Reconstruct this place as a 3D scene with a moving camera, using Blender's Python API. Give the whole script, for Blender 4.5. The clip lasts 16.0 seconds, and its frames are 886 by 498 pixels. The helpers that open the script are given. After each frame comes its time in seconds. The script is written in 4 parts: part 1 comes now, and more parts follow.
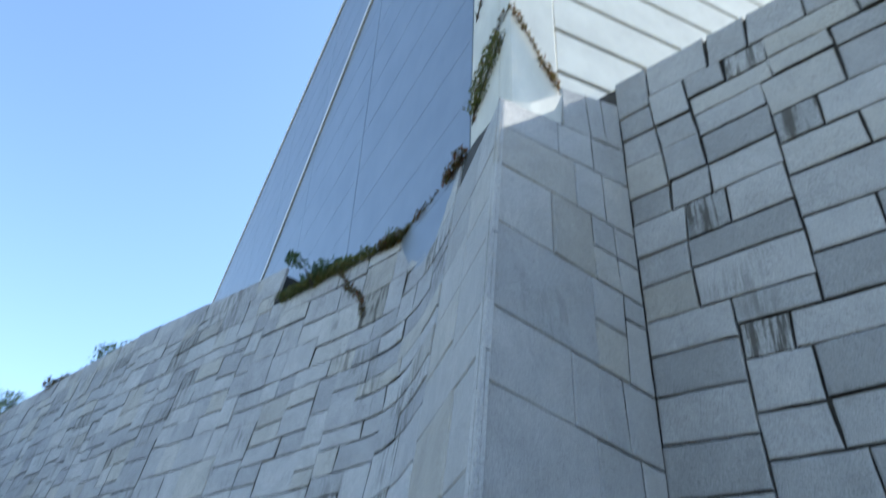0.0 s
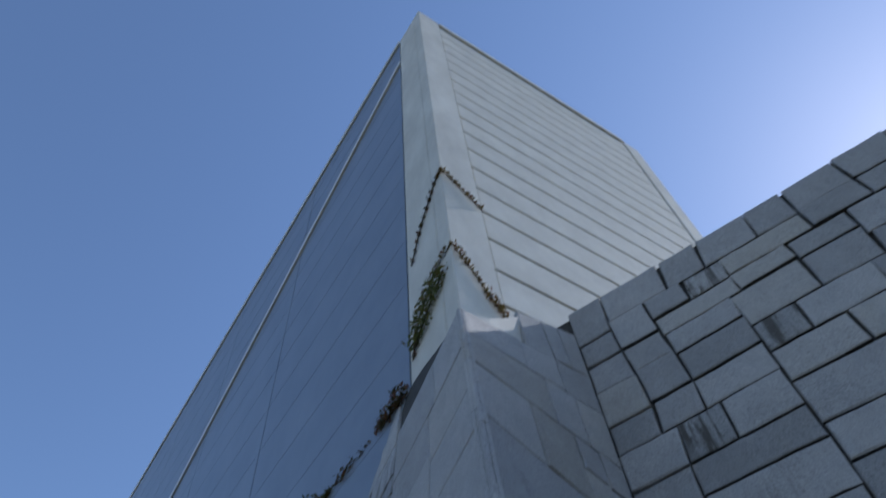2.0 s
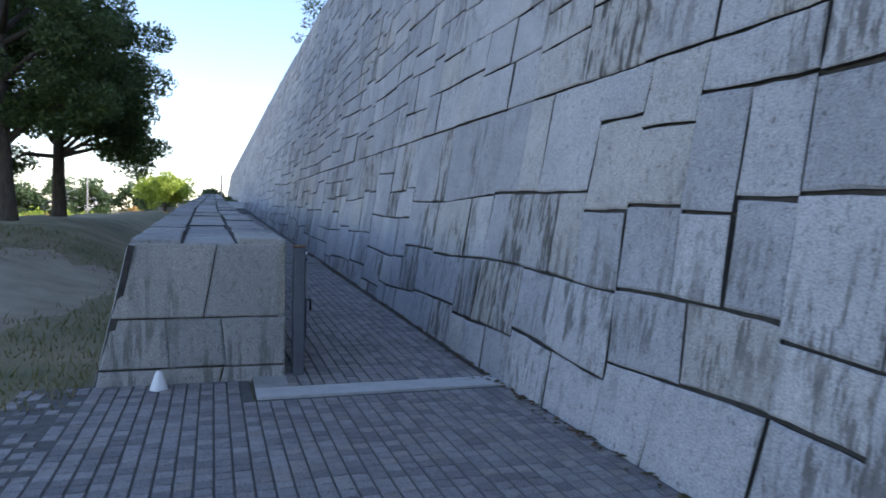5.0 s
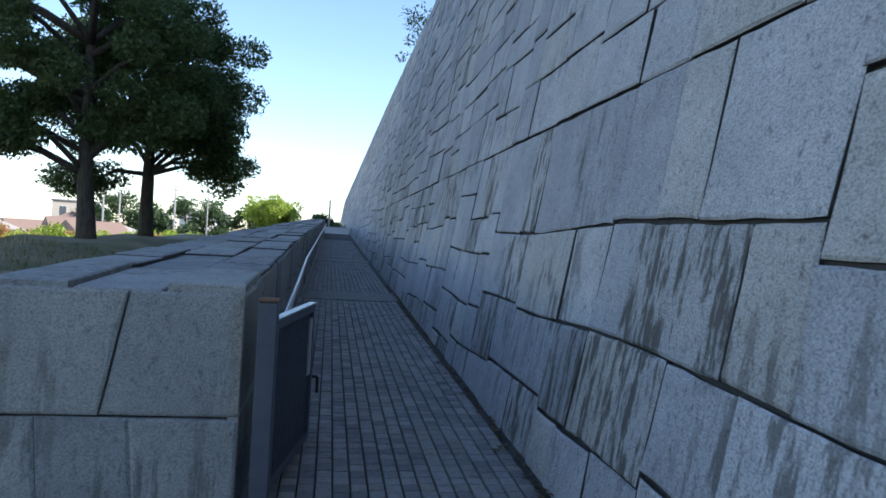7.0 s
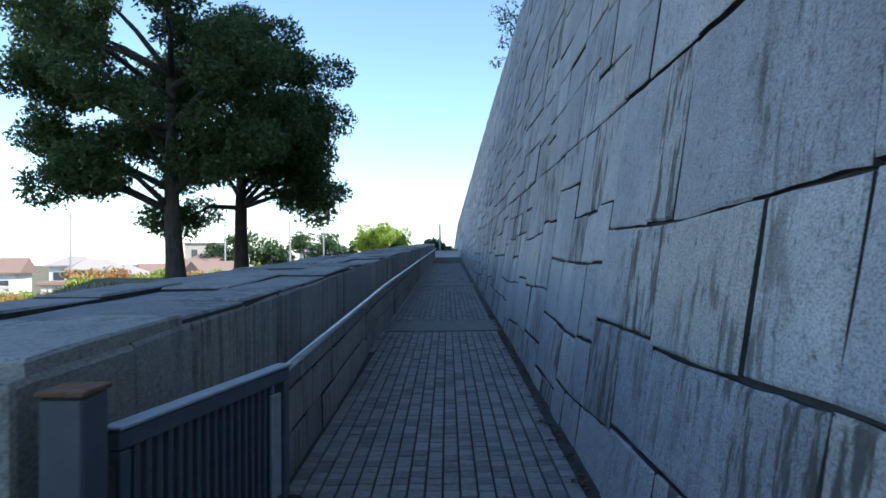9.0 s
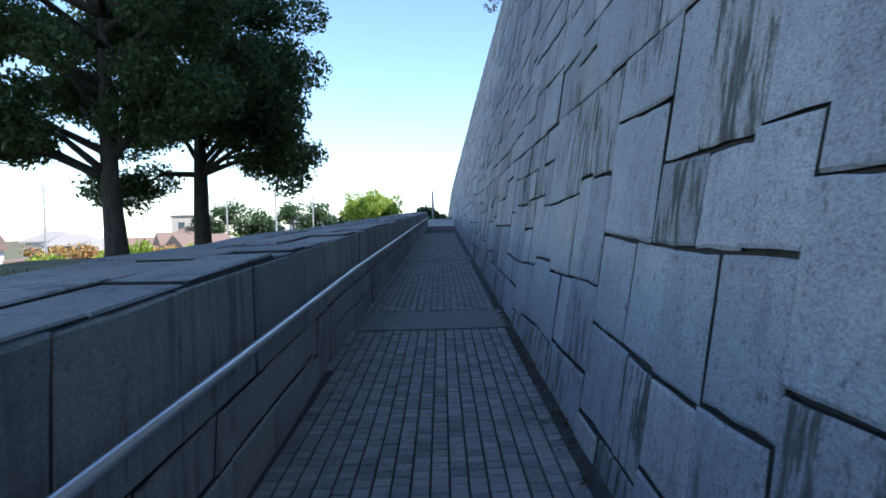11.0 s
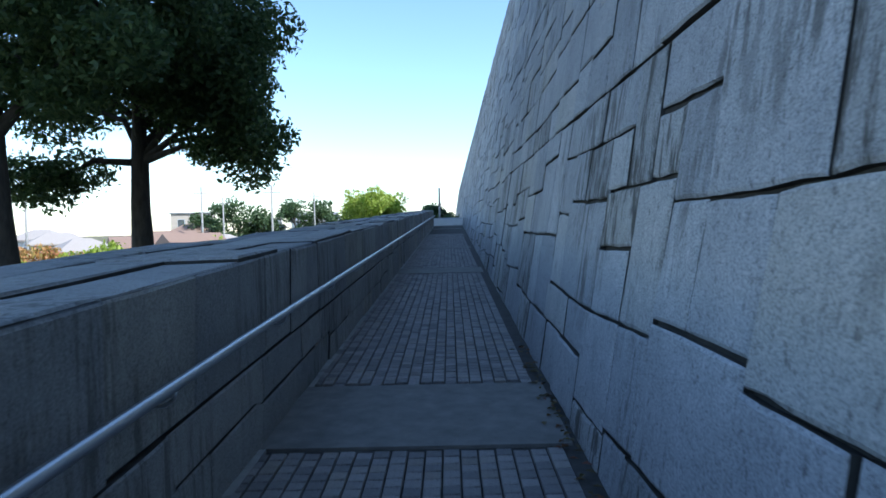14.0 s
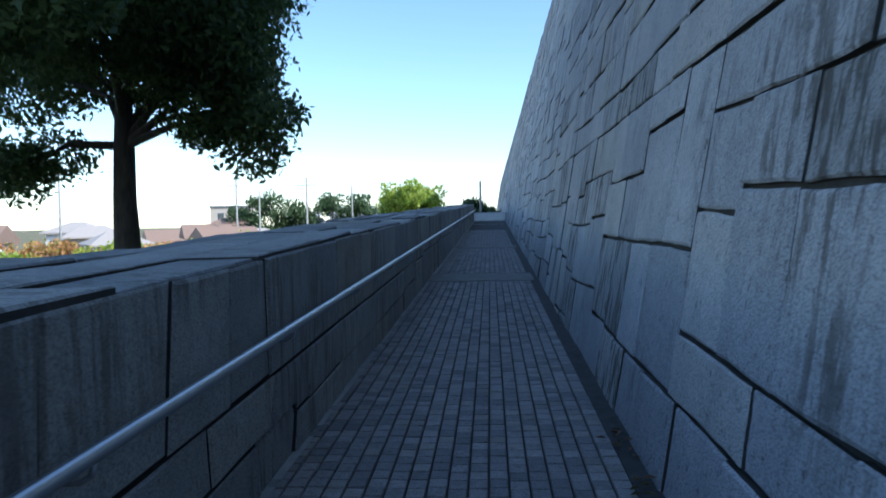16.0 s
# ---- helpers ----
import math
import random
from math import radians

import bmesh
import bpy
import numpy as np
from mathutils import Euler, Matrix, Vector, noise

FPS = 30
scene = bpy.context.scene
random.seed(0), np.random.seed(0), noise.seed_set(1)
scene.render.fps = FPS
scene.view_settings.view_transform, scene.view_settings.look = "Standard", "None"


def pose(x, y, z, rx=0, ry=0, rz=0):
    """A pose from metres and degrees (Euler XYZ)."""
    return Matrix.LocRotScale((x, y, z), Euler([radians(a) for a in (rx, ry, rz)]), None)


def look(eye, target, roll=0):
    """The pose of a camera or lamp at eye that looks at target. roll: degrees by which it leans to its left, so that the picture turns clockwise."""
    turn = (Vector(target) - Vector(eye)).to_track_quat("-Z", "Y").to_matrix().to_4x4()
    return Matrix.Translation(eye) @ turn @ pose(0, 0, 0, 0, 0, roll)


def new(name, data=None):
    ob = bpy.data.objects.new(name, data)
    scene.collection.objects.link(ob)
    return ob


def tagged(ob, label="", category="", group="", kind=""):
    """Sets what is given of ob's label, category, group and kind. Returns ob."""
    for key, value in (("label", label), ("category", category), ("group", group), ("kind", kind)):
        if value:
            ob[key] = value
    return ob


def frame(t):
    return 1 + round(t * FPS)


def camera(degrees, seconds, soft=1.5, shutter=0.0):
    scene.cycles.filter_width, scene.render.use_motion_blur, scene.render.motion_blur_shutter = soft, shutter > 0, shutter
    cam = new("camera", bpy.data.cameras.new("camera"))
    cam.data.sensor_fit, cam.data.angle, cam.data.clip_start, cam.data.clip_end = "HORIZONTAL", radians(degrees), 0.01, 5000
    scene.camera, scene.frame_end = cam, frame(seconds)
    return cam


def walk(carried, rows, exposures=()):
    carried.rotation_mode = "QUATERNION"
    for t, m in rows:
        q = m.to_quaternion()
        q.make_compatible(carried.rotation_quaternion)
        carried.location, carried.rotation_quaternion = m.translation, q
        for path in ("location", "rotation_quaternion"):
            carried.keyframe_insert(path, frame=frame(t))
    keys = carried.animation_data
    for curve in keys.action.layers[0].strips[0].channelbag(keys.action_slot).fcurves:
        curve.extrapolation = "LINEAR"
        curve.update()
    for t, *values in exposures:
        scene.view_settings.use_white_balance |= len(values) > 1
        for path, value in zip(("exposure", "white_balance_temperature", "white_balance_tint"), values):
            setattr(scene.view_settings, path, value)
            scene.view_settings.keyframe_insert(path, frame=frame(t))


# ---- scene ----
# ---- camera and walk ----
cam = camera(64.75, 16.0, soft=1.6, shutter=0.3)
PATH = [
    (0, (-4.026, -10.205, 1.483), (-2.826, -9.034, 2.573), 2.82),
    (0.5, (-3.925, -9.860, 1.513), (-2.863, -9.035, 2.994), -0.50),
    (1, (-3.784, -9.524, 1.534), (-2.855, -8.963, 3.214), -5.04),
    (1.5, (-3.559, -9.165, 1.509), (-2.802, -8.678, 3.295), -4.80),
    (2, (-3.240, -8.721, 1.514), (-2.347, -8.198, 3.225), -6.78),
    (2.5, (-2.946, -8.313, 1.477), (-1.993, -7.395, 2.976), 3.93),
    (3, (-2.679, -7.882, 1.507), (-1.540, -6.735, 2.685), 3.00),
    (3.5, (-2.374, -7.416, 1.516), (-1.293, -5.875, 2.193), 3.93),
    (4, (-2.029, -6.852, 1.483), (-0.927, -5.216, 1.810), 2.93),
    (4.5, (-1.728, -6.262, 1.465), (-0.846, -4.467, 1.514), 2.76),
    (5, (-1.434, -5.657, 1.496), (-0.808, -3.760, 1.397), 1.30),
    (7.5, (-0.161, -2.453, 1.544), (0.069, -0.466, 1.536), 1.85),
    (8, (0.030, -1.920, 1.525), (0.123, 0.077, 1.522), -1.10),
    (8.5, (0.099, -1.389, 1.502), (0.108, 0.611, 1.499), -1.39),
    (9, (0.169, -0.842, 1.471), (0.156, 1.158, 1.500), -0.51),
    (11.5, (0.228, 2.803, 1.582), (0.252, 4.800, 1.508), -2.22),
    (12, (0.251, 3.466, 1.608), (0.384, 5.461, 1.588), -1.04),
    (12.5, (0.312, 4.173, 1.610), (0.404, 6.170, 1.579), -1.29),
    (13, (0.290, 4.901, 1.615), (0.324, 6.900, 1.558), -0.27),
    (13.5, (0.332, 5.649, 1.614), (0.294, 7.647, 1.520), -2.20),
    (14, (0.305, 6.404, 1.660), (0.284, 8.403, 1.592), -1.33),
    (14.5, (0.310, 7.149, 1.652), (0.245, 9.147, 1.623), -1.44),
    (15, (0.243, 7.846, 1.670), (0.160, 9.844, 1.626), -0.66),
    (15.5, (0.252, 8.558, 1.657), (0.150, 10.554, 1.720), -0.35),
    (16, (0.261, 9.250, 1.711), (0.124, 11.244, 1.629), -1.01),
]
EXPOSURES = [
    (0, 1.4, 6250, 6), (0.5, 0.95, 6200, 9), (1.0, 0.65, 6150, 12), (1.5, 0.4, 6100, 14), (2.0, 0.12, 5850, 13), (2.5, 0.2, 5850, 14), (3.0, 0.3, 5850, 14),
    (3.5, 0.48, 5900, 11), (4.0, 0.72, 6000, 9), (4.5, 0.97, 6250, 12), (5.0, 1.25, 6450, 17), (7.5, 0.9, 6050, 8), (9.0, 0.95, 5950, 7),
    (11.5, 0.9, 5800, 8), (12.5, 0.95, 5750, 6), (14.5, 0.85, 5650, 5), (16.0, 0.75, 5600, 5)]
walk(cam, [(t, look(eye, target, roll)) for t, eye, target, roll in PATH], EXPOSURES)

# ---- world and sun ----
SUN_ELEV, SUN_AZ = 41.0, -27.0          # azimuth in degrees from +x towards +y
world = bpy.data.worlds.new("sky")
scene.world = world
world.use_nodes = True
wn = world.node_tree.nodes
sky = wn.new("ShaderNodeTexSky")
sky.sky_type = "NISHITA"
sky.sun_disc = False
sky.sun_elevation = radians(SUN_ELEV)
sky.sun_rotation = radians(90 - SUN_AZ)
sky.air_density, sky.dust_density, sky.ozone_density = 1.0, 0.25, 2.0
wn["Background"].inputs["Strength"].default_value = 0.15
world.node_tree.links.new(sky.outputs["Color"], wn["Background"].inputs["Color"])
sun_data = bpy.data.lights.new("sun", "SUN")
sun_data.energy, sun_data.angle, sun_data.color = 4.0, radians(0.5), (1.0, 0.95, 0.87)
sun = new("sun", sun_data)
sd = Vector((math.cos(radians(SUN_AZ)) * math.cos(radians(SUN_ELEV)), math.sin(radians(SUN_AZ)) * math.cos(radians(SUN_ELEV)), math.sin(radians(SUN_ELEV))))
sun.matrix_world = look(sd * 60, (0, 0, 0))

# ---- materials ----
def nodes_of(name):
    m = bpy.data.materials.new(name)
    m.use_nodes = True
    return m, m.node_tree.nodes, m.node_tree.links, m.node_tree.nodes["Principled BSDF"]


def ramp_node(n, stops):
    r = n.new("ShaderNodeValToRGB")
    el = r.color_ramp.elements
    while len(el) < len(stops):
        el.new(0.5)
    for e, (p, c) in zip(el, stops):
        e.position, e.color = p, (*c, 1)
    return r


def mix(n, l, a, b, fac, kind="MIX"):
    m = n.new("ShaderNodeMix")
    m.data_type, m.blend_type = "RGBA", kind
    for src, key in ((a, 6), (b, 7)):
        if isinstance(src, tuple):
            m.inputs[key].default_value = (*src, 1)
        else:
            l.new(src, m.inputs[key])
    if isinstance(fac, float):
        m.inputs[0].default_value = fac
    else:
        l.new(fac, m.inputs[0])
    return m.outputs[2]


def tex(n, l, scale, detail=4.0, rough=0.6, stretch=None):
    c = n.new("ShaderNodeTexCoord")
    t = n.new("ShaderNodeTexNoise")
    t.inputs["Scale"].default_value, t.inputs["Detail"].default_value, t.inputs["Roughness"].default_value = scale, detail, rough
    if stretch:
        mp = n.new("ShaderNodeMapping")
        mp.inputs["Scale"].default_value = stretch
        l.new(c.outputs["Object"], mp.inputs["Vector"])
        l.new(mp.outputs["Vector"], t.inputs["Vector"])
    else:
        l.new(c.outputs["Object"], t.inputs["Vector"])
    return t.outputs["Fac"]


def relief(n, l, b, height, strength, distance):
    bp = n.new("ShaderNodeBump")
    bp.inputs["Strength"].default_value, bp.inputs["Distance"].default_value = strength, distance
    l.new(height, bp.inputs["Height"])
    l.new(bp.outputs["Normal"], b.inputs["Normal"])


def stone(name, dark, light, island=False, streaks=0.8, speck=0.6, rough=0.85, gate_at=0.44, pits=0.5, mottle=0.6):
    """Granite: crystal specks, pits, slow mottling, crusted stains that run down, each block its own tone."""
    m, n, l, b = nodes_of(name)
    if island:
        src = n.new("ShaderNodeNewGeometry").outputs["Random Per Island"]
    else:
        src = n.new("ShaderNodeObjectInfo").outputs["Random"]
    mid = tuple((a + c) / 2 for a, c in zip(dark, light))
    base = ramp_node(n, [(0.0, dark), (0.4, mid), (0.8, light), (0.93, tuple(v * s for v, s in zip(light, (0.98, 0.95, 0.88)))), (1.0, tuple(v * s for v, s in zip(mid, (0.92, 0.89, 0.83))))])
    l.new(src, base.inputs[0])
    mott = ramp_node(n, [(0.3, (0.68, 0.68, 0.68)), (0.7, (1.17, 1.16, 1.15))])
    l.new(tex(n, l, 2.3, 7, 0.68), mott.inputs[0])
    col = mix(n, l, base.outputs[0], mott.outputs[0], mottle, "MULTIPLY")
    fine = tex(n, l, 95, 3, 0.7)
    sp = ramp_node(n, [(0.36, (0.35, 0.35, 0.37)), (0.5, (1, 1, 1)), (0.64, (1.35, 1.34, 1.33))])
    l.new(fine, sp.inputs[0])
    col = mix(n, l, col, sp.outputs[0], speck, "MULTIPLY")
    coarse = tex(n, l, 26, 5, 0.62, (1, 1, 0.6))
    pt = ramp_node(n, [(0.33, (0.38, 0.37, 0.36)), (0.4, (0.95, 0.95, 0.95)), (0.6, (1, 1, 1)), (0.68, (1.18, 1.17, 1.16))])
    l.new(coarse, pt.inputs[0])
    col = mix(n, l, col, pt.outputs[0], pits, "MULTIPLY")
    st = ramp_node(n, [(0.49, (0, 0, 0)), (0.56, (1, 1, 1))])
    l.new(tex(n, l, 1.0, 8, 0.7, (12.0, 12.0, 1.0)), st.inputs[0])
    gate = ramp_node(n, [(gate_at, (0, 0, 0)), (gate_at + 0.12, (streaks, streaks, streaks))])
    l.new(tex(n, l, 0.75, 4), gate.inputs[0])
    mm = n.new("ShaderNodeMath")
    mm.operation = "MULTIPLY"
    l.new(st.outputs[0], mm.inputs[0])
    l.new(gate.outputs[0], mm.inputs[1])
    col = mix(n, l, col, (0.075, 0.068, 0.058), mm.outputs[0])
    l.new(col, b.inputs["Base Color"])
    b.inputs["Roughness"].default_value = rough
    add = n.new("ShaderNodeMath")
    add.operation = "MULTIPLY_ADD"
    add.inputs[1].default_value = 0.3
    l.new(fine, add.inputs[0])
    l.new(coarse, add.inputs[2])
    relief(n, l, b, add.outputs[0], 0.6, 0.014)
    return m


def plain(name, c1, c2, scale=6.0, rough=0.7, metal=0.0, bump=0.2, stretch=None):
    m, n, l, b = nodes_of(name)
    r = ramp_node(n, [(0.3, c1), (0.7, c2)])
    t = tex(n, l, scale, 6, 0.65, stretch)
    l.new(t, r.inputs[0])
    l.new(r.outputs[0], b.inputs["Base Color"])
    b.inputs["Roughness"].default_value, b.inputs["Metallic"].default_value = rough, metal
    if bump:
        relief(n, l, b, t, bump, 0.01)
    return m


def leafy(name, c1, c2, c3):
    m, n, l, b = nodes_of(name)
    r = ramp_node(n, [(0.0, c1), (0.6, c2), (1.0, c3)])
    l.new(n.new("ShaderNodeNewGeometry").outputs["Random Per Island"], r.inputs[0])
    l.new(r.outputs[0], b.inputs["Base Color"])
    b.inputs["Roughness"].default_value = 0.55
    tr = n.new("ShaderNodeBsdfTranslucent")
    l.new(r.outputs[0], tr.inputs["Color"])
    ms = n.new("ShaderNodeMixShader")
    ms.inputs[0].default_value = 0.45
    l.new(b.outputs[0], ms.inputs[1])
    l.new(tr.outputs[0], ms.inputs[2])
    l.new(ms.outputs[0], n["Material Output"].inputs[0])
    return m


G_DARK, G_LIGHT = (0.33, 0.33, 0.345), (0.46, 0.455, 0.46)
GRANITE = stone("granite_block", G_DARK, G_LIGHT, streaks=0.75, gate_at=0.5, pits=0.8, speck=0.72)
GRANITE_FAR = stone("granite_far", G_DARK, G_LIGHT, island=True, streaks=0.6, gate_at=0.5)
GRANITE_STAINED = stone("granite_stained", (0.28, 0.28, 0.285), (0.42, 0.41, 0.40), streaks=0.93, gate_at=0.3, pits=0.8, speck=0.72)
GRANITE_STAINED_FAR = stone("granite_stained_far", (0.28, 0.28, 0.285), (0.42, 0.41, 0.40), island=True, streaks=0.9, gate_at=0.32)
GRANITE_BLACK = stone("granite_black_crust", (0.06, 0.055, 0.05), (0.12, 0.11, 0.10), streaks=0.8, gate_at=0.3)
GRANITE_PIER = stone("granite_pier", (0.35, 0.345, 0.345), (0.43, 0.42, 0.415), streaks=0.3, gate_at=0.58, pits=0.2, mottle=0.45)
GRANITE_SIDE = stone("granite_side", (0.29, 0.285, 0.288), (0.42, 0.41, 0.405), streaks=0.5, gate_at=0.58, pits=0.25, mottle=0.5)
GRANITE_SIDE_FAR = stone("granite_side_far", (0.29, 0.285, 0.288), (0.42, 0.41, 0.405), island=True, streaks=0.5, gate_at=0.58, pits=0.25, mottle=0.5)
GRANITE_PARAPET = stone("granite_parapet", (0.25, 0.25, 0.25), (0.36, 0.35, 0.33), streaks=0.6, gate_at=0.46)
GRANITE_PARAPET_FAR = stone("granite_parapet_far", (0.25, 0.25, 0.25), (0.36, 0.35, 0.33), island=True, streaks=0.6, gate_at=0.46)
JOINT = plain("dark_joint", (0.028, 0.026, 0.024), (0.07, 0.066, 0.062), 9, 0.95)
PAVER = stone("paver", (0.17, 0.16, 0.16), (0.30, 0.28, 0.27), streaks=0.2, speck=0.5)
PAVER_FAR = stone("paver_far", (0.17, 0.16, 0.16), (0.30, 0.28, 0.27), island=True, streaks=0.2, speck=0.5)
SETT_JOINT = plain("sett_joint", (0.07, 0.068, 0.062), (0.13, 0.125, 0.115), 12, 0.95)
MORTAR = plain("paver_joint", (0.03, 0.028, 0.026), (0.07, 0.065, 0.06), 12, 0.95)
CONCRETE = plain("concrete", (0.24, 0.235, 0.22), (0.36, 0.35, 0.33), 5, 0.9)
BAND = plain("worn_band", (0.13, 0.125, 0.115), (0.22, 0.21, 0.195), 6, 0.9)
THRESHOLD = plain("threshold_stone", (0.38, 0.38, 0.37), (0.52, 0.51, 0.49), 6, 0.85)
STEEL = plain("brushed_steel", (0.5, 0.5, 0.51), (0.62, 0.62, 0.63), 40, 0.35, 1.0, 0.05, (1, 0.05, 1))
GATE_PAINT = plain("grey_blue_paint", (0.075, 0.085, 0.105), (0.11, 0.12, 0.145), 8, 0.45, 0.2, 0.08)
GATE_CAP = plain("galvanised_cap", (0.42, 0.43, 0.45), (0.56, 0.57, 0.58), 14, 0.4, 0.7, 0.05)
RUST = plain("rust", (0.13, 0.06, 0.03), (0.24, 0.13, 0.07), 30, 0.9)
GRASS = plain("lawn", (0.075, 0.085, 0.03), (0.24, 0.19, 0.11), 0.8, 0.95, 0, 0.8)
EARTH = plain("bare_earth", (0.19, 0.15, 0.10), (0.32, 0.265, 0.185), 1.6, 0.95, 0, 0.7)
BARK = plain("bark", (0.035, 0.028, 0.022), (0.10, 0.08, 0.062), 12, 0.95, 0, 0.9, (1, 1, 0.25))
LEAF = leafy("evergreen_leaf", (0.05, 0.085, 0.03), (0.095, 0.145, 0.045), (0.15, 0.19, 0.065))
LEAF_LIME = leafy("lime_leaf", (0.24, 0.34, 0.04), (0.38, 0.47, 0.07), (0.5, 0.55, 0.12))
LEAF_AUTUMN = leafy("autumn_leaf", (0.30, 0.28, 0.08), (0.6, 0.36, 0.12), (0.62, 0.28, 0.16))
LEAF_FAR = leafy("far_leaf", (0.04, 0.08, 0.03), (0.08, 0.13, 0.05), (0.13, 0.18, 0.07))
GRASS_BLADE = leafy("grass_blade", (0.10, 0.11, 0.03), (0.20, 0.17, 0.08), (0.30, 0.24, 0.13))
LEAF_MOSS = leafy("moss_leaf", (0.07, 0.085, 0.02), (0.13, 0.15, 0.04), (0.20, 0.15, 0.05))
LEAF_DRY = leafy("dry_leaf", (0.06, 0.04, 0.015), (0.12, 0.10, 0.03), (0.20, 0.07, 0.04))
STUCCO = plain("pale_stucco", (0.7, 0.68, 0.65), (0.82, 0.81, 0.78), 3, 0.9)
STUCCO_TAN = plain("tan_stucco", (0.42, 0.35, 0.28), (0.55, 0.47, 0.40), 3, 0.9)
ROOF = plain("roof_tile", (0.16, 0.16, 0.17), (0.27, 0.27, 0.28), 14, 0.7, 0, 0.5, (1, 8, 1))
ROOF_PALE = plain("roof_pale", (0.34, 0.29, 0.26), (0.46, 0.40, 0.36), 14, 0.7, 0, 0.5, (1, 8, 1))
ROOF_RED = plain("roof_brown", (0.22, 0.14, 0.10), (0.33, 0.22, 0.17), 14, 0.7, 0, 0.5, (1, 8, 1))
PANE = plain("dark_window", (0.05, 0.06, 0.07), (0.09, 0.10, 0.11), 2, 0.12, 0, 0)
CLADDING = plain("pale_concrete_panel", (0.50, 0.49, 0.46), (0.62, 0.61, 0.57), 1.4, 0.8, 0, 0.1)
COLUMN = plain("cast_concrete", (0.48, 0.47, 0.44), (0.66, 0.65, 0.61), 1.1, 0.85, 0, 0.2, (1, 1, 0.5))
METAL_PANEL = plain("blue_grey_panel", (0.20, 0.23, 0.27), (0.26, 0.29, 0.33), 0.8, 0.32, 0.35, 0.04)
TRIM = plain("pale_trim", (0.5, 0.52, 0.54), (0.62, 0.63, 0.65), 2, 0.5)
PLASTIC = plain("white_plastic", (0.7, 0.7, 0.7), (0.8, 0.8, 0.79), 12, 0.5)

# ---- building blocks ----
def mesh_of(name, verts, faces, mat, smooth=False):
    me = bpy.data.meshes.new(name)
    me.from_pydata([tuple(v) for v in verts], [], faces)
    me.update()
    if smooth:
        me.polygons.foreach_set("use_smooth", [True] * len(me.polygons))
    me.materials.append(mat)
    return me


def stone_mesh(name, verts, faces, sides, mat):
    me = mesh_of(name, verts, faces, mat)
    me.materials.append(JOINT)
    me.polygons.foreach_set("material_index", sides)
    return me


def part(name, me, parent=None, label=""):
    ob = new(name, me)
    if parent:
        ob.parent = parent
    if label:
        ob["label"] = label
    return ob


def thing(name, label, category, at=(0, 0, 0), rz=0, group=""):
    ob = new(name)
    ob.matrix_world = pose(*at, 0, 0, rz)
    return tagged(ob, label, category, group)


def box_data(x0, y0, z0, x1, y1, z1, bev=0.0):
    """A box with its upright and flat edges chamfered by bev."""
    bm = bmesh.new()
    bmesh.ops.create_cube(bm, size=1, matrix=Matrix.Translation(((x0 + x1) / 2, (y0 + y1) / 2, (z0 + z1) / 2)) @ Matrix.Diagonal((x1 - x0, y1 - y0, z1 - z0, 1)))
    if bev:
        bmesh.ops.bevel(bm, geom=bm.edges[:], offset=bev, segments=1, affect="EDGES")
    return bm


def bm_mesh(name, bm, mat):
    me = bpy.data.meshes.new(name)
    bm.to_mesh(me)
    bm.free()
    me.materials.append(mat)
    return me


def box(name, x0, y0, z0, x1, y1, z1, mat, parent=None, bev=0.0, label=""):
    return part(name, bm_mesh(name, box_data(x0, y0, z0, x1, y1, z1, bev), mat), parent, label)


def tube_data(points, radii, sides=10):
    verts, faces = [], []
    for k, (p, r) in enumerate(zip(points, radii)):
        p = Vector(p)
        d = (Vector(points[min(k + 1, len(points) - 1)]) - Vector(points[max(k - 1, 0)])).normalized()
        u = d.cross(Vector((0.31, 0.95, 0.05))).normalized()
        w = d.cross(u)
        for a in range(sides):
            t = 2 * math.pi * a / sides
            verts.append(p + u * (r * math.cos(t)) + w * (r * math.sin(t)))
    for k in range(len(points) - 1):
        for a in range(sides):
            b = (a + 1) % sides
            faces.append((k * sides + a, k * sides + b, (k + 1) * sides + b, (k + 1) * sides + a))
    faces.append(tuple(range(sides))[::-1])
    faces.append(tuple(range((len(points) - 1) * sides, len(points) * sides)))
    return verts, faces


def grid_surface(fn, us, vs):
    verts = [fn(u, v) for u in us for v in vs]
    k = len(vs)
    faces = [(i * k + j, (i + 1) * k + j, (i + 1) * k + j + 1, i * k + j + 1) for i in range(len(us) - 1) for j in range(k - 1)]
    return verts, faces


SLOPE = 0.027


def floor_z(y):
    return SLOPE * max(y, 0.0)


def smooth(t):
    t = min(max(t, 0.0), 1.0)
    return t * t * (3 - 2 * t)


# ---- surfaces of the great wall, its corner and the wall beside it ----
def wall_x(y, z):
    u = -y - 3.2
    return 1.052 + 0.163 * z - 0.26 * math.log1p(math.exp(min((u - 0.62) / 0.4, 60)))


def edge_y(z):
    return -6.74 - 0.174 * (7.1 - z)


def main_at(s, z):
    w = smooth((-3.0 - s) / 3.74) if s < -3 else 0.0
    y = s + (edge_y(z) + 6.74) * w
    return Vector((wall_x(y, z), y, z))


INNER = Vector((1.95, -7.3))


def corner_at(s, z):
    e = main_at(-6.74, z)
    p = s / 2.6
    return Vector((e.x + (INNER.x - e.x) * p, e.y + (INNER.y - e.y) * p, z))


def side_at(s, z):
    return Vector((1.95 + 0.015 * (8 - z) * 0, -7.3 - s, z))


TURNED = {corner_at, side_at}      # surfaces whose outer side lies the other way


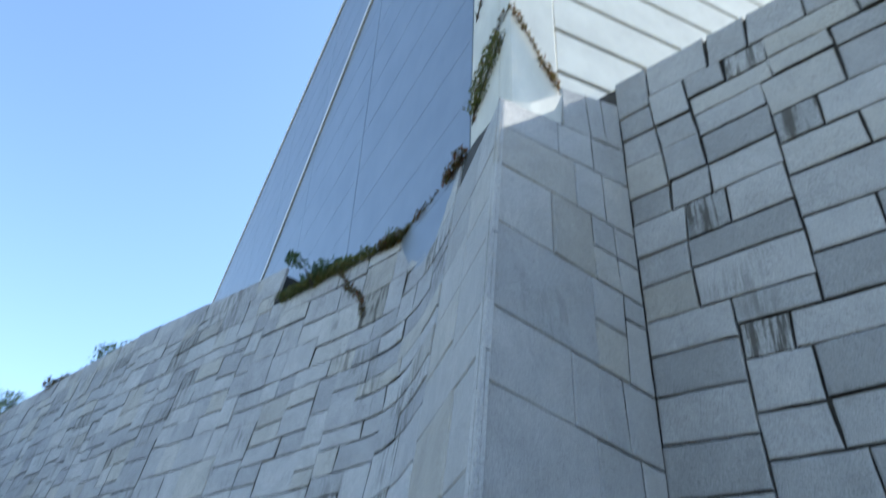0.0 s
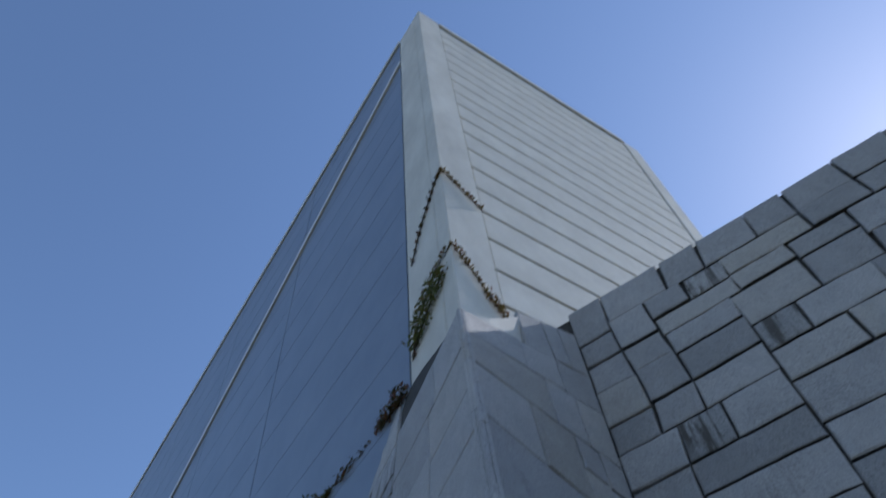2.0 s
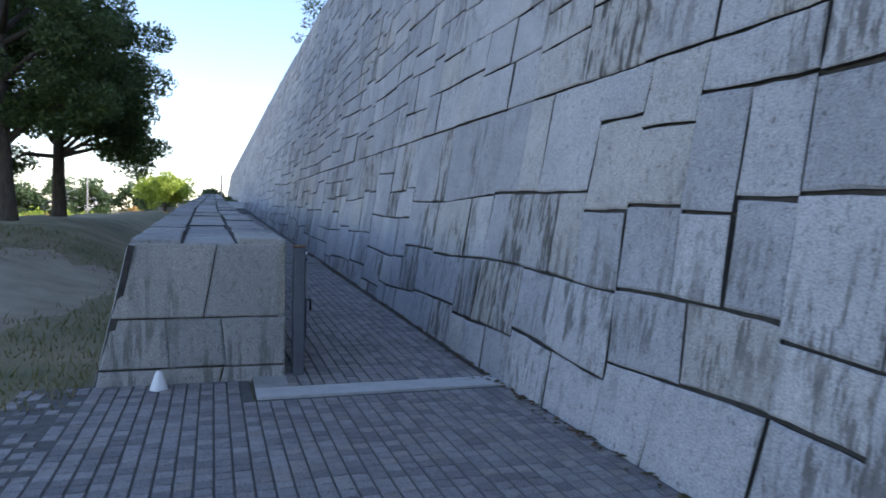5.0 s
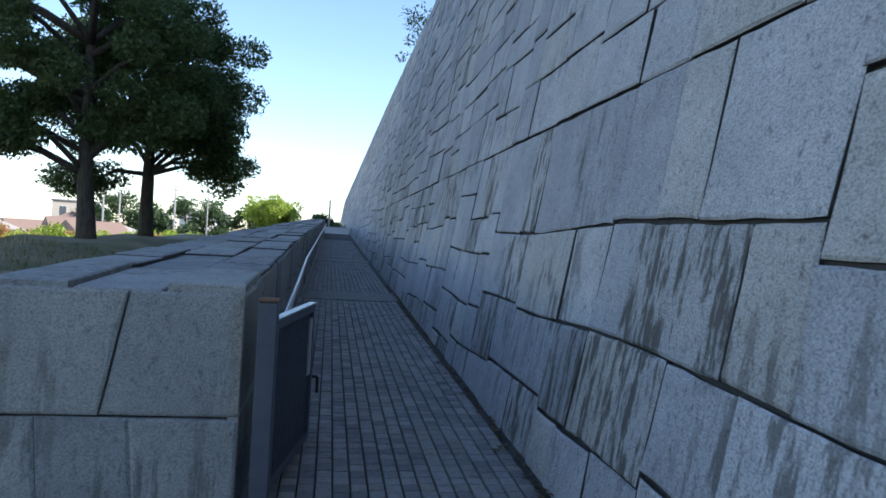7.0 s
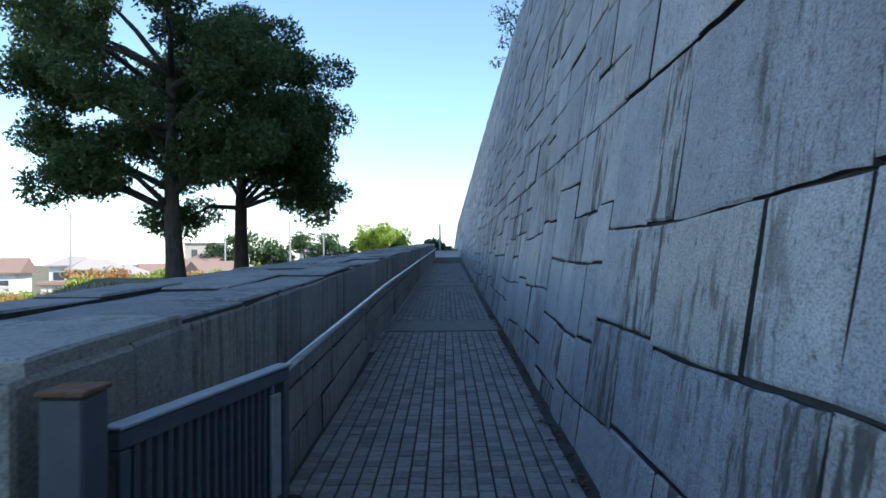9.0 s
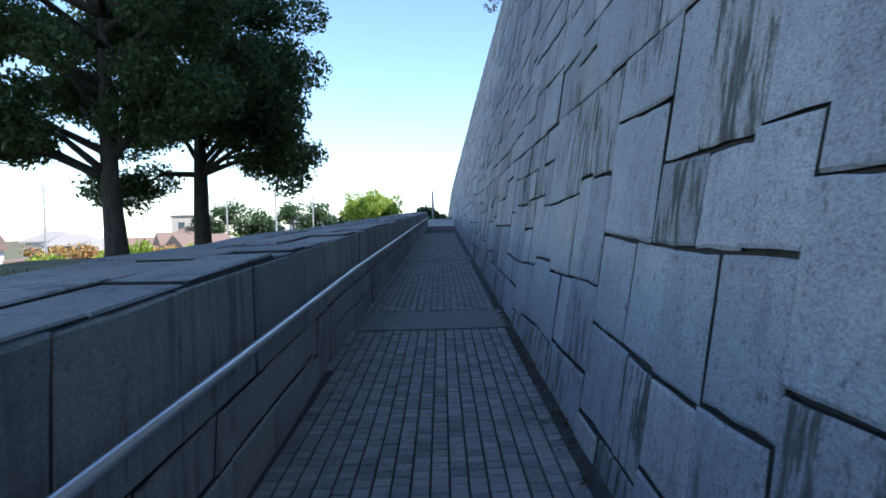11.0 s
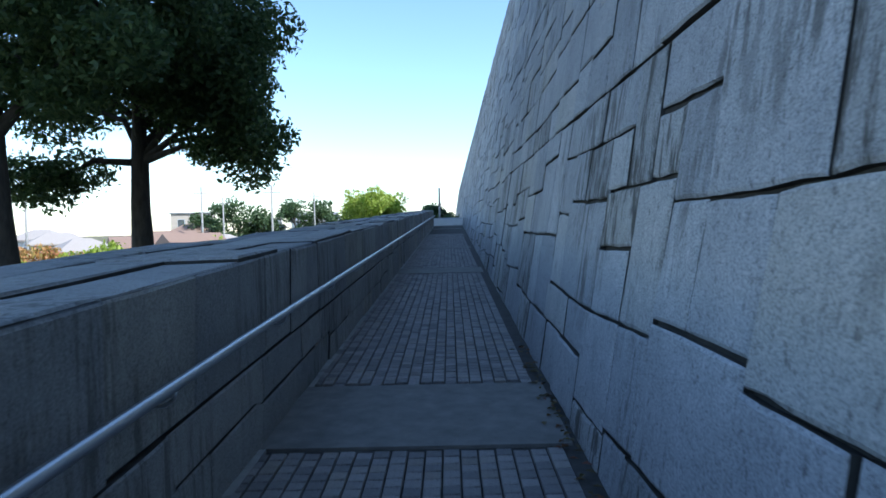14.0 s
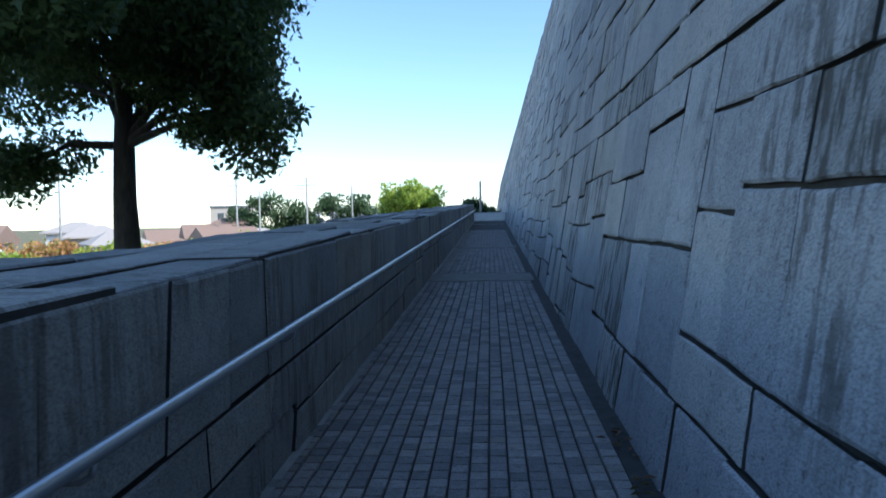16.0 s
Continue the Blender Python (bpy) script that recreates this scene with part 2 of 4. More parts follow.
def normal_at(fn, s, z):
    a = fn(s + 0.05, z) - fn(s - 0.05, z)
    b = fn(s, z + 0.05) - fn(s, z - 0.05)
    return b.cross(a).normalized() * (-1 if fn in TURNED else 1)


def bed_lines(rng, z0, z1, s0, s1, course, wobble):
    """Bed joints: wandering lines with a node about every 0.7 m and a jog now and then."""
    zs = [z0]
    while zs[-1] < z1 - course[0] * 0.7:
        zs.append(zs[-1] + rng.uniform(*course))
    zs[-1] = z1
    lines = []
    for k, z in enumerate(zs):
        nodes = [(s0 - 1.0, 0.0)]
        off = 0.0
        while nodes[-1][0] < s1 + 1.0:
            step = rng.uniform(0.4, 1.3)
            nodes.append((nodes[-1][0] + step, off))
            if rng.random() < 0.4:
                off = rng.uniform(-wobble, wobble)
                nodes.append((nodes[-1][0] + 0.03, off))
            else:
                off = max(-wobble, min(wobble, off + rng.uniform(-0.3, 0.3) * wobble))
        if k in (0, len(zs) - 1):
            nodes = [(a, 0.0) for a, _ in nodes]
        lines.append((z, nodes))
    return lines


def bed_z(line, s):
    z, nodes = line
    for (a, p), (b, q) in zip(nodes, nodes[1:]):
        if a <= s <= b:
            return z + p + (q - p) * (s - a) / (b - a)
    return z


def blocks(rng, z0, z1, s0, s1, course, width, wobble):
    """Outlines (s, z) of irregular blocks that fill a strip of wall."""
    lines = bed_lines(rng, z0, z1, s0, s1, course, wobble)
    out = []
    for low, high in zip(lines, lines[1:]):
        s = s0
        left = (s0, s0)
        while s < s1 - 1e-6:
            w = rng.uniform(*width) * (1.25 if rng.random() < 0.2 else 1)
            s = s + w if s + w < s1 - width[0] * 0.6 else s1
            lean = rng.uniform(-0.05, 0.05) if s < s1 else 0
            right = (s + lean, s - lean)
            mid_low = [a for a, _ in low[1] if left[0] + 0.02 < a < right[0] - 0.02]
            mid_high = [a for a, _ in high[1] if left[1] + 0.02 < a < right[1] - 0.02]
            bottom = [(a, bed_z(low, a)) for a in (left[0], *mid_low, right[0])]
            top = [(a, bed_z(high, a)) for a in (right[1], *mid_high[::-1], left[1])]
            if rng.random() < 0.12 and w > 0.55:
                c = rng.uniform(0.4, 0.6)
                cb, ct = left[0] + (right[0] - left[0]) * c, left[1] + (right[1] - left[1]) * c
                out.append(([p for p in bottom if p[0] < cb - 0.01] + [(cb, bed_z(low, cb))], [(ct, bed_z(high, ct))] + [p for p in top if p[0] < ct - 0.01]))
                out.append(([(cb, bed_z(low, cb))] + [p for p in bottom if p[0] > cb + 0.01], [p for p in top if p[0] > ct + 0.01] + [(ct, bed_z(high, ct))]))
            else:
                out.append((bottom, top))
            left = right
    return out


def sway(s, z):
    """Slow wander of the joints, stronger in the rough blocks at the foot by the entrance."""
    k = 1.0 + 1.3 * smooth((0.6 - s) / 2.0) * smooth((1.5 - z) / 0.8) * smooth((s + 6.0) / 1.5)
    ds = 0.022 * math.sin(1.3 * s + 2.1 * z) + 0.015 * math.sin(3.1 * z - 0.9 * s + 1.0)
    dz = 0.026 * math.sin(0.9 * s + 0.8 * z) + 0.012 * math.sin(2.1 * s - 1.7 * z + 2.0)
    return s + ds * k, z + dz * k


def broken_blocks(rng, z0, z1, s0, s1, heights, width):
    """Outlines of blocks laid in broken courses: each is set on the lowest free stretch, and often levels up with its neighbour."""
    n = max(2, round((s1 - s0) / 0.15))
    w = (s1 - s0) / n
    top = [z0] * n
    out = []

    def bend(p):
        edge = min(smooth((p[0] - s0) / 0.3), smooth((s1 - p[0]) / 0.3))
        q = sway(*p)
        fz = min(smooth((p[1] - z0) / 0.3), smooth((z1 - p[1]) / 0.3))
        return p[0] + (q[0] - p[0]) * edge, p[1] + (q[1] - p[1]) * fz

    while True:
        low = min(top)
        if low > z1 - 1e-6:
            return out
        i = top.index(low)
        j = i
        while j < n and abs(top[j] - low) < 1e-6:
            j += 1
        k = max(1, round(rng.uniform(*width) / w))
        if j - i - k < width[0] / w * 0.8:
            k = j - i if j - i <= width[1] / w * 1.15 else (j - i) // 2
        near = [t - low for t in ([top[i - 1]] if i else []) + ([top[j]] if j < n else []) if heights[0] * 0.75 < t - low < heights[1] * 1.2]
        h = rng.choice(near) if near and rng.random() < 0.6 else rng.uniform(*heights)
        if k * w < heights[0] * 0.8 and near:
            h = min(near)
        if low + h > z1 - heights[0] * 0.7:
            h = z1 - low
        cols = [s0 + w * c for c in range(i, i + k + 1)]
        lean = rng.uniform(-0.02, 0.02) if k > 2 else 0.0
        out.append(([bend((c, low)) for c in cols], [bend((c + (lean if 0 < i and i + k < n else 0), low + h)) for c in cols[::-1]]))
        for c in range(i, i + k):
            top[c] = low + h


def block_mesh(rng, fn, bottom, top, bed_gap, head_gap, proud=(0.0, 0.025)):
    """One dressed block: a face that stands proud by a little, chamfered arrises, and sides that run back into the wall."""
    gb, gt, gl, gr = (g[0] + (g[1] - g[0]) * rng.random() ** 1.3 for g in (bed_gap, bed_gap, head_gap, head_gap))
    chip = 0.7 * bed_gap[1]
    low = [(s, z + gb + chip * rng.random() ** 2) for s, z in bottom]
    high = [(s, z - gt - chip * rng.random() ** 2) for s, z in top]
    low[0], low[-1] = (low[0][0] + gl, low[0][1]), (low[-1][0] - gr, low[-1][1])
    high[0], high[-1] = (high[0][0] - gr, high[0][1]), (high[-1][0] + gl, high[-1][1])
    steps = (0.3, 0.68)
    right = [(low[-1][0] + (high[0][0] - low[-1][0]) * q - chip * rng.random() ** 2 * 0.6, low[-1][1] + (high[0][1] - low[-1][1]) * q) for q in steps]
    left = [(high[-1][0] + (low[0][0] - high[-1][0]) * q + chip * rng.random() ** 2 * 0.6, high[-1][1] + (low[0][1] - high[-1][1]) * q) for q in steps]
    loop = low + right + high + left
    cs, cz = sum(p[0] for p in loop) / len(loop), sum(p[1] for p in loop) / len(loop)
    d = rng.uniform(*proud)
    tilt_s, tilt_z = rng.uniform(-0.012, 0.012), rng.uniform(-0.012, 0.012)
    k = len(loop)
    verts = []
    for s, z in loop:
        verts.append(fn(s, z) - normal_at(fn, s, z) * 0.06)
    for s, z in loop:
        verts.append(fn(s, z) + normal_at(fn, s, z) * (d - 0.01))
    for s, z in loop:
        es, ez = cs - s, cz - z
        ln = math.hypot(es, ez) + 1e-6
        q = min(0.014 + 0.008 * rng.random(), ln * 0.2)
        s2, z2 = s + es / ln * q, z + ez / ln * q
        verts.append(fn(s2, z2) + normal_at(fn, s2, z2) * (d + tilt_s * (s2 - cs) + tilt_z * (z2 - cz)))
    faces = []
    for r in (0, k):
        for a in range(k):
            b = (a + 1) % k
            faces.append((r + a, r + b, r + k + b, r + k + a))
    verts.append(fn(cs, cz) + normal_at(fn, cs, cz) * (d + 0.004))
    for a in range(k):
        faces.append((2 * k + a, 2 * k + (a + 1) % k, 3 * k))
    return verts, faces, [1] * k + [0] * (2 * k)


def masonry(owner, rng, fn, rects, near, bed_gap, head_gap, mat, mat_far, limit=300, bare=False, proud=(0.0, 0.025), stained=None, lay=blocks):
    """Blocks over strips of a wall: the nearest as parts of their own, the rest in one joined part."""
    count, far_v, far_f, far_s = 0, [], [], []
    for rect in rects:
        s0 = rect[2]
        for bottom, top in lay(rng, *rect):
            v, f, sides = block_mesh(rng, fn, bottom, top, bed_gap, head_gap, proud)
            if bare or min(bottom[0][0], top[-1][0]) < s0 + 0.01:
                sides = [0] * len(sides)
            cs = sum(p[0] for p in bottom) / len(bottom)
            cz = bottom[0][1]
            dirty = stained is not None and rng.random() < stained(cs, cz)
            if near(cs, cz) and count < limit:
                count += 1
                narrow = bottom[-1][0] - bottom[0][0] < 0.34
                own = (GRANITE_BLACK if narrow and rng.random() < 0.5 else GRANITE_STAINED) if dirty else mat
                part("stone", stone_mesh("stone", v, f, sides, own), owner)
            else:
                o = len(far_v)
                far_v += v
                far_f += [tuple(i + o for i in q) for q in f]
                far_s += [2 if dirty and q == 0 else q for q in sides]
    if far_v:
        me = mesh_of("stonework", far_v, far_f, mat_far)
        me.materials.append(JOINT)
        me.materials.append(GRANITE_STAINED_FAR)
        me.polygons.foreach_set("material_index", far_s)
        tagged(part("stonework", me, owner), kind="stuff")


# ---- ground, ramp, walls ----
def ground_z(x, y):
    rise = 1.1 * smooth((-x - 2.4) / 3.2) * smooth((y + 0.5) / 15.0) * (1 - 0.55 * smooth((-x - 8) / 7))
    d = -x * 0.8 + y * 0.45
    fall = -5.0 * max(smooth((d - 20) / 26), smooth((-x - 6.2 - 2.0 * smooth((y - 10) / 8)) / 5.5) * smooth((y + 4) / 10))
    back = 1.6 * smooth((y - 30) / 30) * smooth((d - 10) / 20) * (1 - smooth((-x - 6) / 14))
    bump = 0.06 * math.sin(x * 1.7 + y * 0.6) * smooth((-x - 3) / 2)
    return rise + fall + back + bump - 0.03


def spread(lo, hi, fine_lo, fine_hi, fine, coarse):
    out, v = [], lo
    while v < hi:
        out.append(v)
        v += fine if fine_lo <= v < fine_hi else coarse
    return out + [hi]


gx = [-1500, -600, -300, -150] + spread(-100, 60, -30, 6, 0.75, 6) + [150, 500, 1500]
gy = [-1500, -500, -150] + spread(-60, 130, -12, 45, 0.75, 5) + [250, 600, 1500]
v, f = grid_surface(lambda x, y: (x, y, ground_z(x, y)), gx, gy)
tagged(part("ground", mesh_of("ground", v, f, GRASS, True)), "uneven park lawn of mown autumn grass", "ground", kind="structure")


# bare worn patch on the bank
cv, cf = [], []
for i in range(24):
    a = i * math.tau / 24
    r = 1.0 + 0.22 * math.sin(3 * a) + 0.12 * math.sin(7 * a)
    for q in (0.35, 0.7, 1.0):
        x, y = -4.0 + 1.1 * r * q * math.cos(a), 7.0 + 3.8 * r * q * math.sin(a)
        cv.append((x, y, ground_z(x, y) + 0.045 - 0.05 * q * q))
for i in range(24):
    j = (i + 1) % 24
    cf += [(i * 3, i * 3 + 1, j * 3 + 1, j * 3), (i * 3 + 1, i * 3 + 2, j * 3 + 2, j * 3 + 1)]
cf.append(tuple(i * 3 for i in range(24)))
tagged(part("worn_earth", mesh_of("worn_earth", cv, cf, EARTH, True)), "bare tan earth worn into the grassy bank", "earth", kind="structure")

# rough grass on the bank
g = np.random.default_rng(5)
v, f = [], []
for i in range(9000):
    x, y = -2.45 - 5.5 * float(g.random()) ** 1.3, float(g.uniform(-4.5, 13))
    if ((x + 4.0) / 1.0) ** 2 + ((y - 7.0) / 3.4) ** 2 < float(g.uniform(0.5, 1.1)) or (x > -2.95 and y < 0):
        continue
    z, a, h = ground_z(x, y) - 0.01, float(g.uniform(0, 6.3)), float(g.uniform(0.04, 0.14))
    lx, ly = (float(q) for q in g.normal(0, 0.05, 2))
    o = len(v)
    v += [(x - 0.012 * math.cos(a), y - 0.012 * math.sin(a), z), (x + 0.012 * math.cos(a), y + 0.012 * math.sin(a), z), (x + lx, y + ly, z + h)]
    f.append((o, o + 1, o + 2))
tagged(part("grass", mesh_of("grass", v, f, GRASS_BLADE)), "rough tan and green grass on the bank", "grass", kind="stuff")

RAMP_END = 60.0
plaza = part("pavement", bm_mesh("pavement", box_data(-2.9, -22, -0.3, 8, -0.02, -0.012), SETT_JOINT))
tagged(plaza, "weathered grey paving of small setts before the ramp", "pavement", kind="structure")
rv = [(-1.1, -0.02, -0.3), (1.6, -0.02, -0.3), (1.6, RAMP_END, -0.3), (-1.1, RAMP_END, -0.3),
      (-1.1, -0.02, -0.02), (1.6, -0.02, -0.02), (1.6, RAMP_END, floor_z(RAMP_END) - 0.02), (-1.1, RAMP_END, floor_z(RAMP_END) - 0.02)]
rf = [(0, 3, 2, 1), (4, 5, 6, 7), (0, 1, 5, 4), (1, 2, 6, 5), (2, 3, 7, 6), (3, 0, 4, 7)]
ramp = tagged(part("ramp_floor", mesh_of("ramp_floor", rv, rf, MORTAR)), "sloping walkway of dark worn brick pavers", "ramp", kind="structure")
top_v = [(-6, RAMP_END, -0.3), (14, RAMP_END, -0.3), (14, 80, -0.3), (-6, 80, -0.3)]
tv = top_v + [(x, y, floor_z(RAMP_END)) for x, y, _ in top_v]
tagged(part("landing", mesh_of("landing", tv, rf, CONCRETE)), "pale concrete landing at the ramp's upper end", "landing", kind="structure")


def top_z(y):
    if y < 0.5:
        return 7.8 if y > -5.4 else 7.8 - 0.7 * smooth((-5.4 - y) / 1.3)
    return 8.75 + 0.5 * smooth(y / 8) + 0.5 * smooth((y - 8) / 40)


# the dark core behind the joints
us = spread(-6.74, 170, -6.74, 2, 0.3, 1.5)
core_v, core_f = [], []
rows_z = [i / 10 for i in range(11)]
for u in us:
    for q in rows_z:
        z = -0.2 + (top_z(u) - 0.02 + 0.2) * q
        core_v.append(main_at(u, z) - normal_at(main_at, u, z) * 0.03)
    back = main_at(u, top_z(u))
    core_v.append(Vector((back.x + 3.0, back.y + (1.5 if u < -3 else 0), top_z(u) - 0.02)))
k = 12
core_f = [(i * k + j, (i + 1) * k + j, (i + 1) * k + j + 1, i * k + j + 1) for i in range(len(us) - 1) for j in range(k - 1)]
wall_main = tagged(part("wall_great", mesh_of("wall_great", core_v, core_f, JOINT)), "tall battered wall of irregular grey granite blocks with dark streaks", "wall", kind="structure")
rng = random.Random(4)
BIG, MID, SMALL = (0.42, 0.8), (0.32, 0.66), (0.28, 0.5)
BROKEN = [(-0.15, 2.6, -5.2, 20, BIG, (0.42, 1.0)), (2.6, 7.8, -5.2, 0.5, MID, (0.4, 0.95)),
          (2.6, 8.75, 0.5, 20, MID, (0.45, 1.0)), (-0.15, 9.3, 20, 62, (0.4, 0.7), (0.6, 1.4)), (0.5, 9.3, 62, 170, (0.7, 1.0), (1.6, 3.2))]
masonry(wall_main, random.Random(17), main_at, [(-0.15, 7.1, -6.74, -5.2, (0.5, 0.9), (0.6, 1.1))], lambda s, z: True, (0.002, 0.006), (0.001, 0.004), GRANITE_PIER, GRANITE_PIER, bare=True, proud=(0.0, 0.006), lay=broken_blocks)
masonry(wall_main, rng, main_at, BROKEN, lambda s, z: s < 15 and z < 2.9, (0.003, 0.015), (0.0015, 0.007), GRANITE, GRANITE_FAR, proud=(0.0, 0.022),
        stained=lambda s, z: 0.0 if s < -4.5 else (0.10 if s < 0 else 0.26) if z < 2 else 0.065, lay=broken_blocks)
# coping course that follows the rising top
masonry(wall_main, rng, lambda s, z: main_at(s, top_z(s) - 0.55 + z), [(0.0, 0.56, 0.52, 170, (0.5, 0.6), (0.6, 1.3), 0.02)], lambda s, z: False, (0.005, 0.016), (0.003, 0.011), GRANITE, GRANITE_FAR)

zs = [i * 0.8 - 0.2 for i in range(10)] + [7.15]
v, f = grid_surface(lambda s, z: corner_at(s, z) - normal_at(corner_at, s, z) * 0.03, [0, 0.65, 1.3, 1.95, 2.6], zs)
wall_corner = tagged(part("wall_corner", mesh_of("wall_corner", v, f, JOINT)), "pale battered corner pier of large dressed granite blocks", "wall", kind="structure")
smooth_side, rough_side = [], []
z, tooth = -0.1, 0
while z < 7.0:
    z1 = 7.1 if z > 6.0 else z + (0.85, 0.7, 1.0)[tooth % 3]
    c = (1.15, 1.6, 0.95, 1.45)[tooth % 4]
    smooth_side.append((z, z1, 0.0, c, (2.0, 2.1), (2.0, 2.1)))
    rough_side.append((z, z1, c, 2.6, (0.33, 0.9), (0.4, 0.75)))
    z, tooth = z1, tooth + 1
masonry(wall_corner, random.Random(8), corner_at, smooth_side, lambda s, z: True, (0.001, 0.003), (0.001, 0.004), GRANITE_PIER, GRANITE_PIER, bare=True, proud=(0.0, 0.003), lay=broken_blocks)
masonry(wall_corner, random.Random(15), corner_at, rough_side, lambda s, z: True, (0.003, 0.010), (0.004, 0.010), GRANITE_PIER, GRANITE_PIER, proud=(0.0, 0.006), lay=broken_blocks)
masonry(wall_corner, random.Random(9), corner_at, [(7.1, 7.85, 1.3, 2.6, (0.5, 0.8), (0.5, 0.8), 0.03)], lambda s, z: True, (0.003, 0.008), (0.002, 0.007), GRANITE_PIER, GRANITE_PIER, bare=False, proud=(0.0, 0.008))

cap_v = [main_at(-6.74, 7.09) + Vector((0.02, 0.02, 0)), corner_at(0.6, 7.25), corner_at(1.31, 7.7), (1.93, -7.26, 7.84), (3.4, -5.6, 7.9), (2.6, -5.0, 7.55), main_at(-6.2, 7.3) + Vector((0.06, 0, 0))]
cap_n = len(cap_v)
cap_v = [Vector(p) for p in cap_v] + [Vector(p) - Vector((0, 0, 0.5)) for p in cap_v] + [Vector((1.6, -6.5, 7.75))]
cap_f = [(i, (i + 1) % cap_n, 2 * cap_n) for i in range(cap_n)] + [(i, cap_n + i, cap_n + (i + 1) % cap_n, (i + 1) % cap_n) for i in range(cap_n)]
part("coping", mesh_of("coping", cap_v, cap_f, COLUMN), wall_corner, "rough pale broken top of the pier")

SIDE_TOP = 8.2
v, f = grid_surface(lambda s, z: side_at(s, z) + Vector((0.04, 0, 0)), [-0.4, 5, 10, 15], [-0.2, 3, 6, SIDE_TOP - 0.03])
o = len(v)
v += [(1.99, -7.3, SIDE_TOP - 0.03), (1.99, -22.3, SIDE_TOP - 0.03), (3.0, -22.3, SIDE_TOP - 0.03), (3.0, -7.3, SIDE_TOP - 0.03)]
f.append((o, o + 1, o + 2, o + 3))
wall_side = tagged(part("wall_side", mesh_of("wall_side", v, f, JOINT)), "upright wall of rough squared grey blocks with open joints", "wall", kind="structure")
masonry(wall_side, random.Random(12), side_at, [(-0.1, SIDE_TOP, 0.0, 15, (0.34, 0.5), (0.45, 1.0))], lambda s, z: s < 6.5 and z > 1.5, (0.006, 0.014), (0.007, 0.017), GRANITE_SIDE, GRANITE_SIDE_FAR, proud=(0.0, 0.035), stained=lambda s, z: 0.04, lay=broken_blocks)

# ---- the tower behind the wall ----
TA = Vector((0.362, 0.932, 0))        # along the long face
TB = Vector((0.929, -0.369, 0))       # along the short face
T0 = Vector((0.97, -6.38, 0))
TOP = 23.7
rot_m = Matrix(((TB.x, TA.x, 0, T0.x), (TB.y, TA.y, 0, T0.y), (0, 0, 1, 0), (0, 0, 0, 1)))
tower = thing("museum_building", "tall pale concrete building with blue-grey metal side and ribbed end", "building")
tower.matrix_world = rot_m
LONG, SHORT = 40.0, 8.7
box("core", 0.08, 0.08, 0, SHORT - 0.05, LONG, TOP - 0.15, JOINT, tower)
box("corner_column", 0, 0, 7.0, 0.74, 0.28, TOP, COLUMN, tower, 0.02, "pale cast concrete corner column with creeper")
box("corner_column", 0, 0.283, 7.0, 0.28, 1.1, TOP - 0.01, COLUMN, tower, 0.02, "pale cast concrete corner column return")
box("corner_column", SHORT - 0.42, 0.02, 6.0, SHORT + 0.25, 0.6, TOP - 0.02, COLUMN, tower, 0.02, "narrow pale concrete end pier")
box("parapet", 0.75, -0.02, TOP - 0.22, SHORT - 0.45, 0.3, TOP - 0.005, COLUMN, tower, 0.015)
z = 6.2
while z < TOP - 0.3:
    h = min(0.84, TOP - 0.24 - z)
    box("cladding_panel", 0.765, 0.03, z, SHORT - 0.52, 0.12, z + h - 0.05, CLADDING, tower, 0.012)
    z += 0.86
box("top_trim", -0.05, 1.1, TOP - 0.3, 0.12, LONG, TOP, TRIM, tower, 0.01, "pale metal roof trim")
band_v = [(x, a, 21.6 - 0.39 * a + h) for a in (1.1, 39.9) for x, h in ((-0.05, 0.0), (0.02, 0.0), (0.02, 0.32), (-0.05, 0.32))]
band_f = [(0, 1, 5, 4), (1, 2, 6, 5), (2, 3, 7, 6), (3, 0, 4, 7), (3, 2, 1, 0), (4, 5, 6, 7)]
part("raking_band", mesh_of("raking_band", band_v, band_f, TRIM), tower, "pale metal band raking down the side")
z = 6.4
while z < TOP - 0.6:
    box("seam", -0.003, 1.13, z, 0.02, LONG - 0.05, z + 0.012, METAL_PANEL, tower)
    z += 1.24
y = 1.12
while y < LONG - 0.1:
    y1 = min(y + 5.6, LONG)
    box("metal_panel", 0.0, y, 5.5, 0.078, y1 - 0.04, TOP - 0.31, METAL_PANEL, tower, 0.008)
    y = y1

# ---- parapet of the ramp ----
PW_TOP, PH = 1.3, 1.2


def para_x(y):
    return -0.80 - 0.012 * min(max(y, 0.0), 10.0)


def para_inner(s, z):
    return Vector((para_x(s), s, z + floor_z(s)))


def para_end(s, z):
    # s runs from the outer foot to the inner edge
    return Vector((para_x(0.8) - PW_TOP - 0.25 * (1 - z / PH) * (1 - s / PW_TOP) + s, 0.7 + 0.06 * z, z))


def para_top(s, z):
    # s along the ramp, z across from the inner edge outwards
    return Vector((para_x(s) - z, s, PH + floor_z(s) + 0.008 * math.sin(s * 1.3)))


def para_outer(s, z):
    return Vector((para_x(-s) - PW_TOP - 0.25 * (1 - z / PH), -s, z + floor_z(-s)))


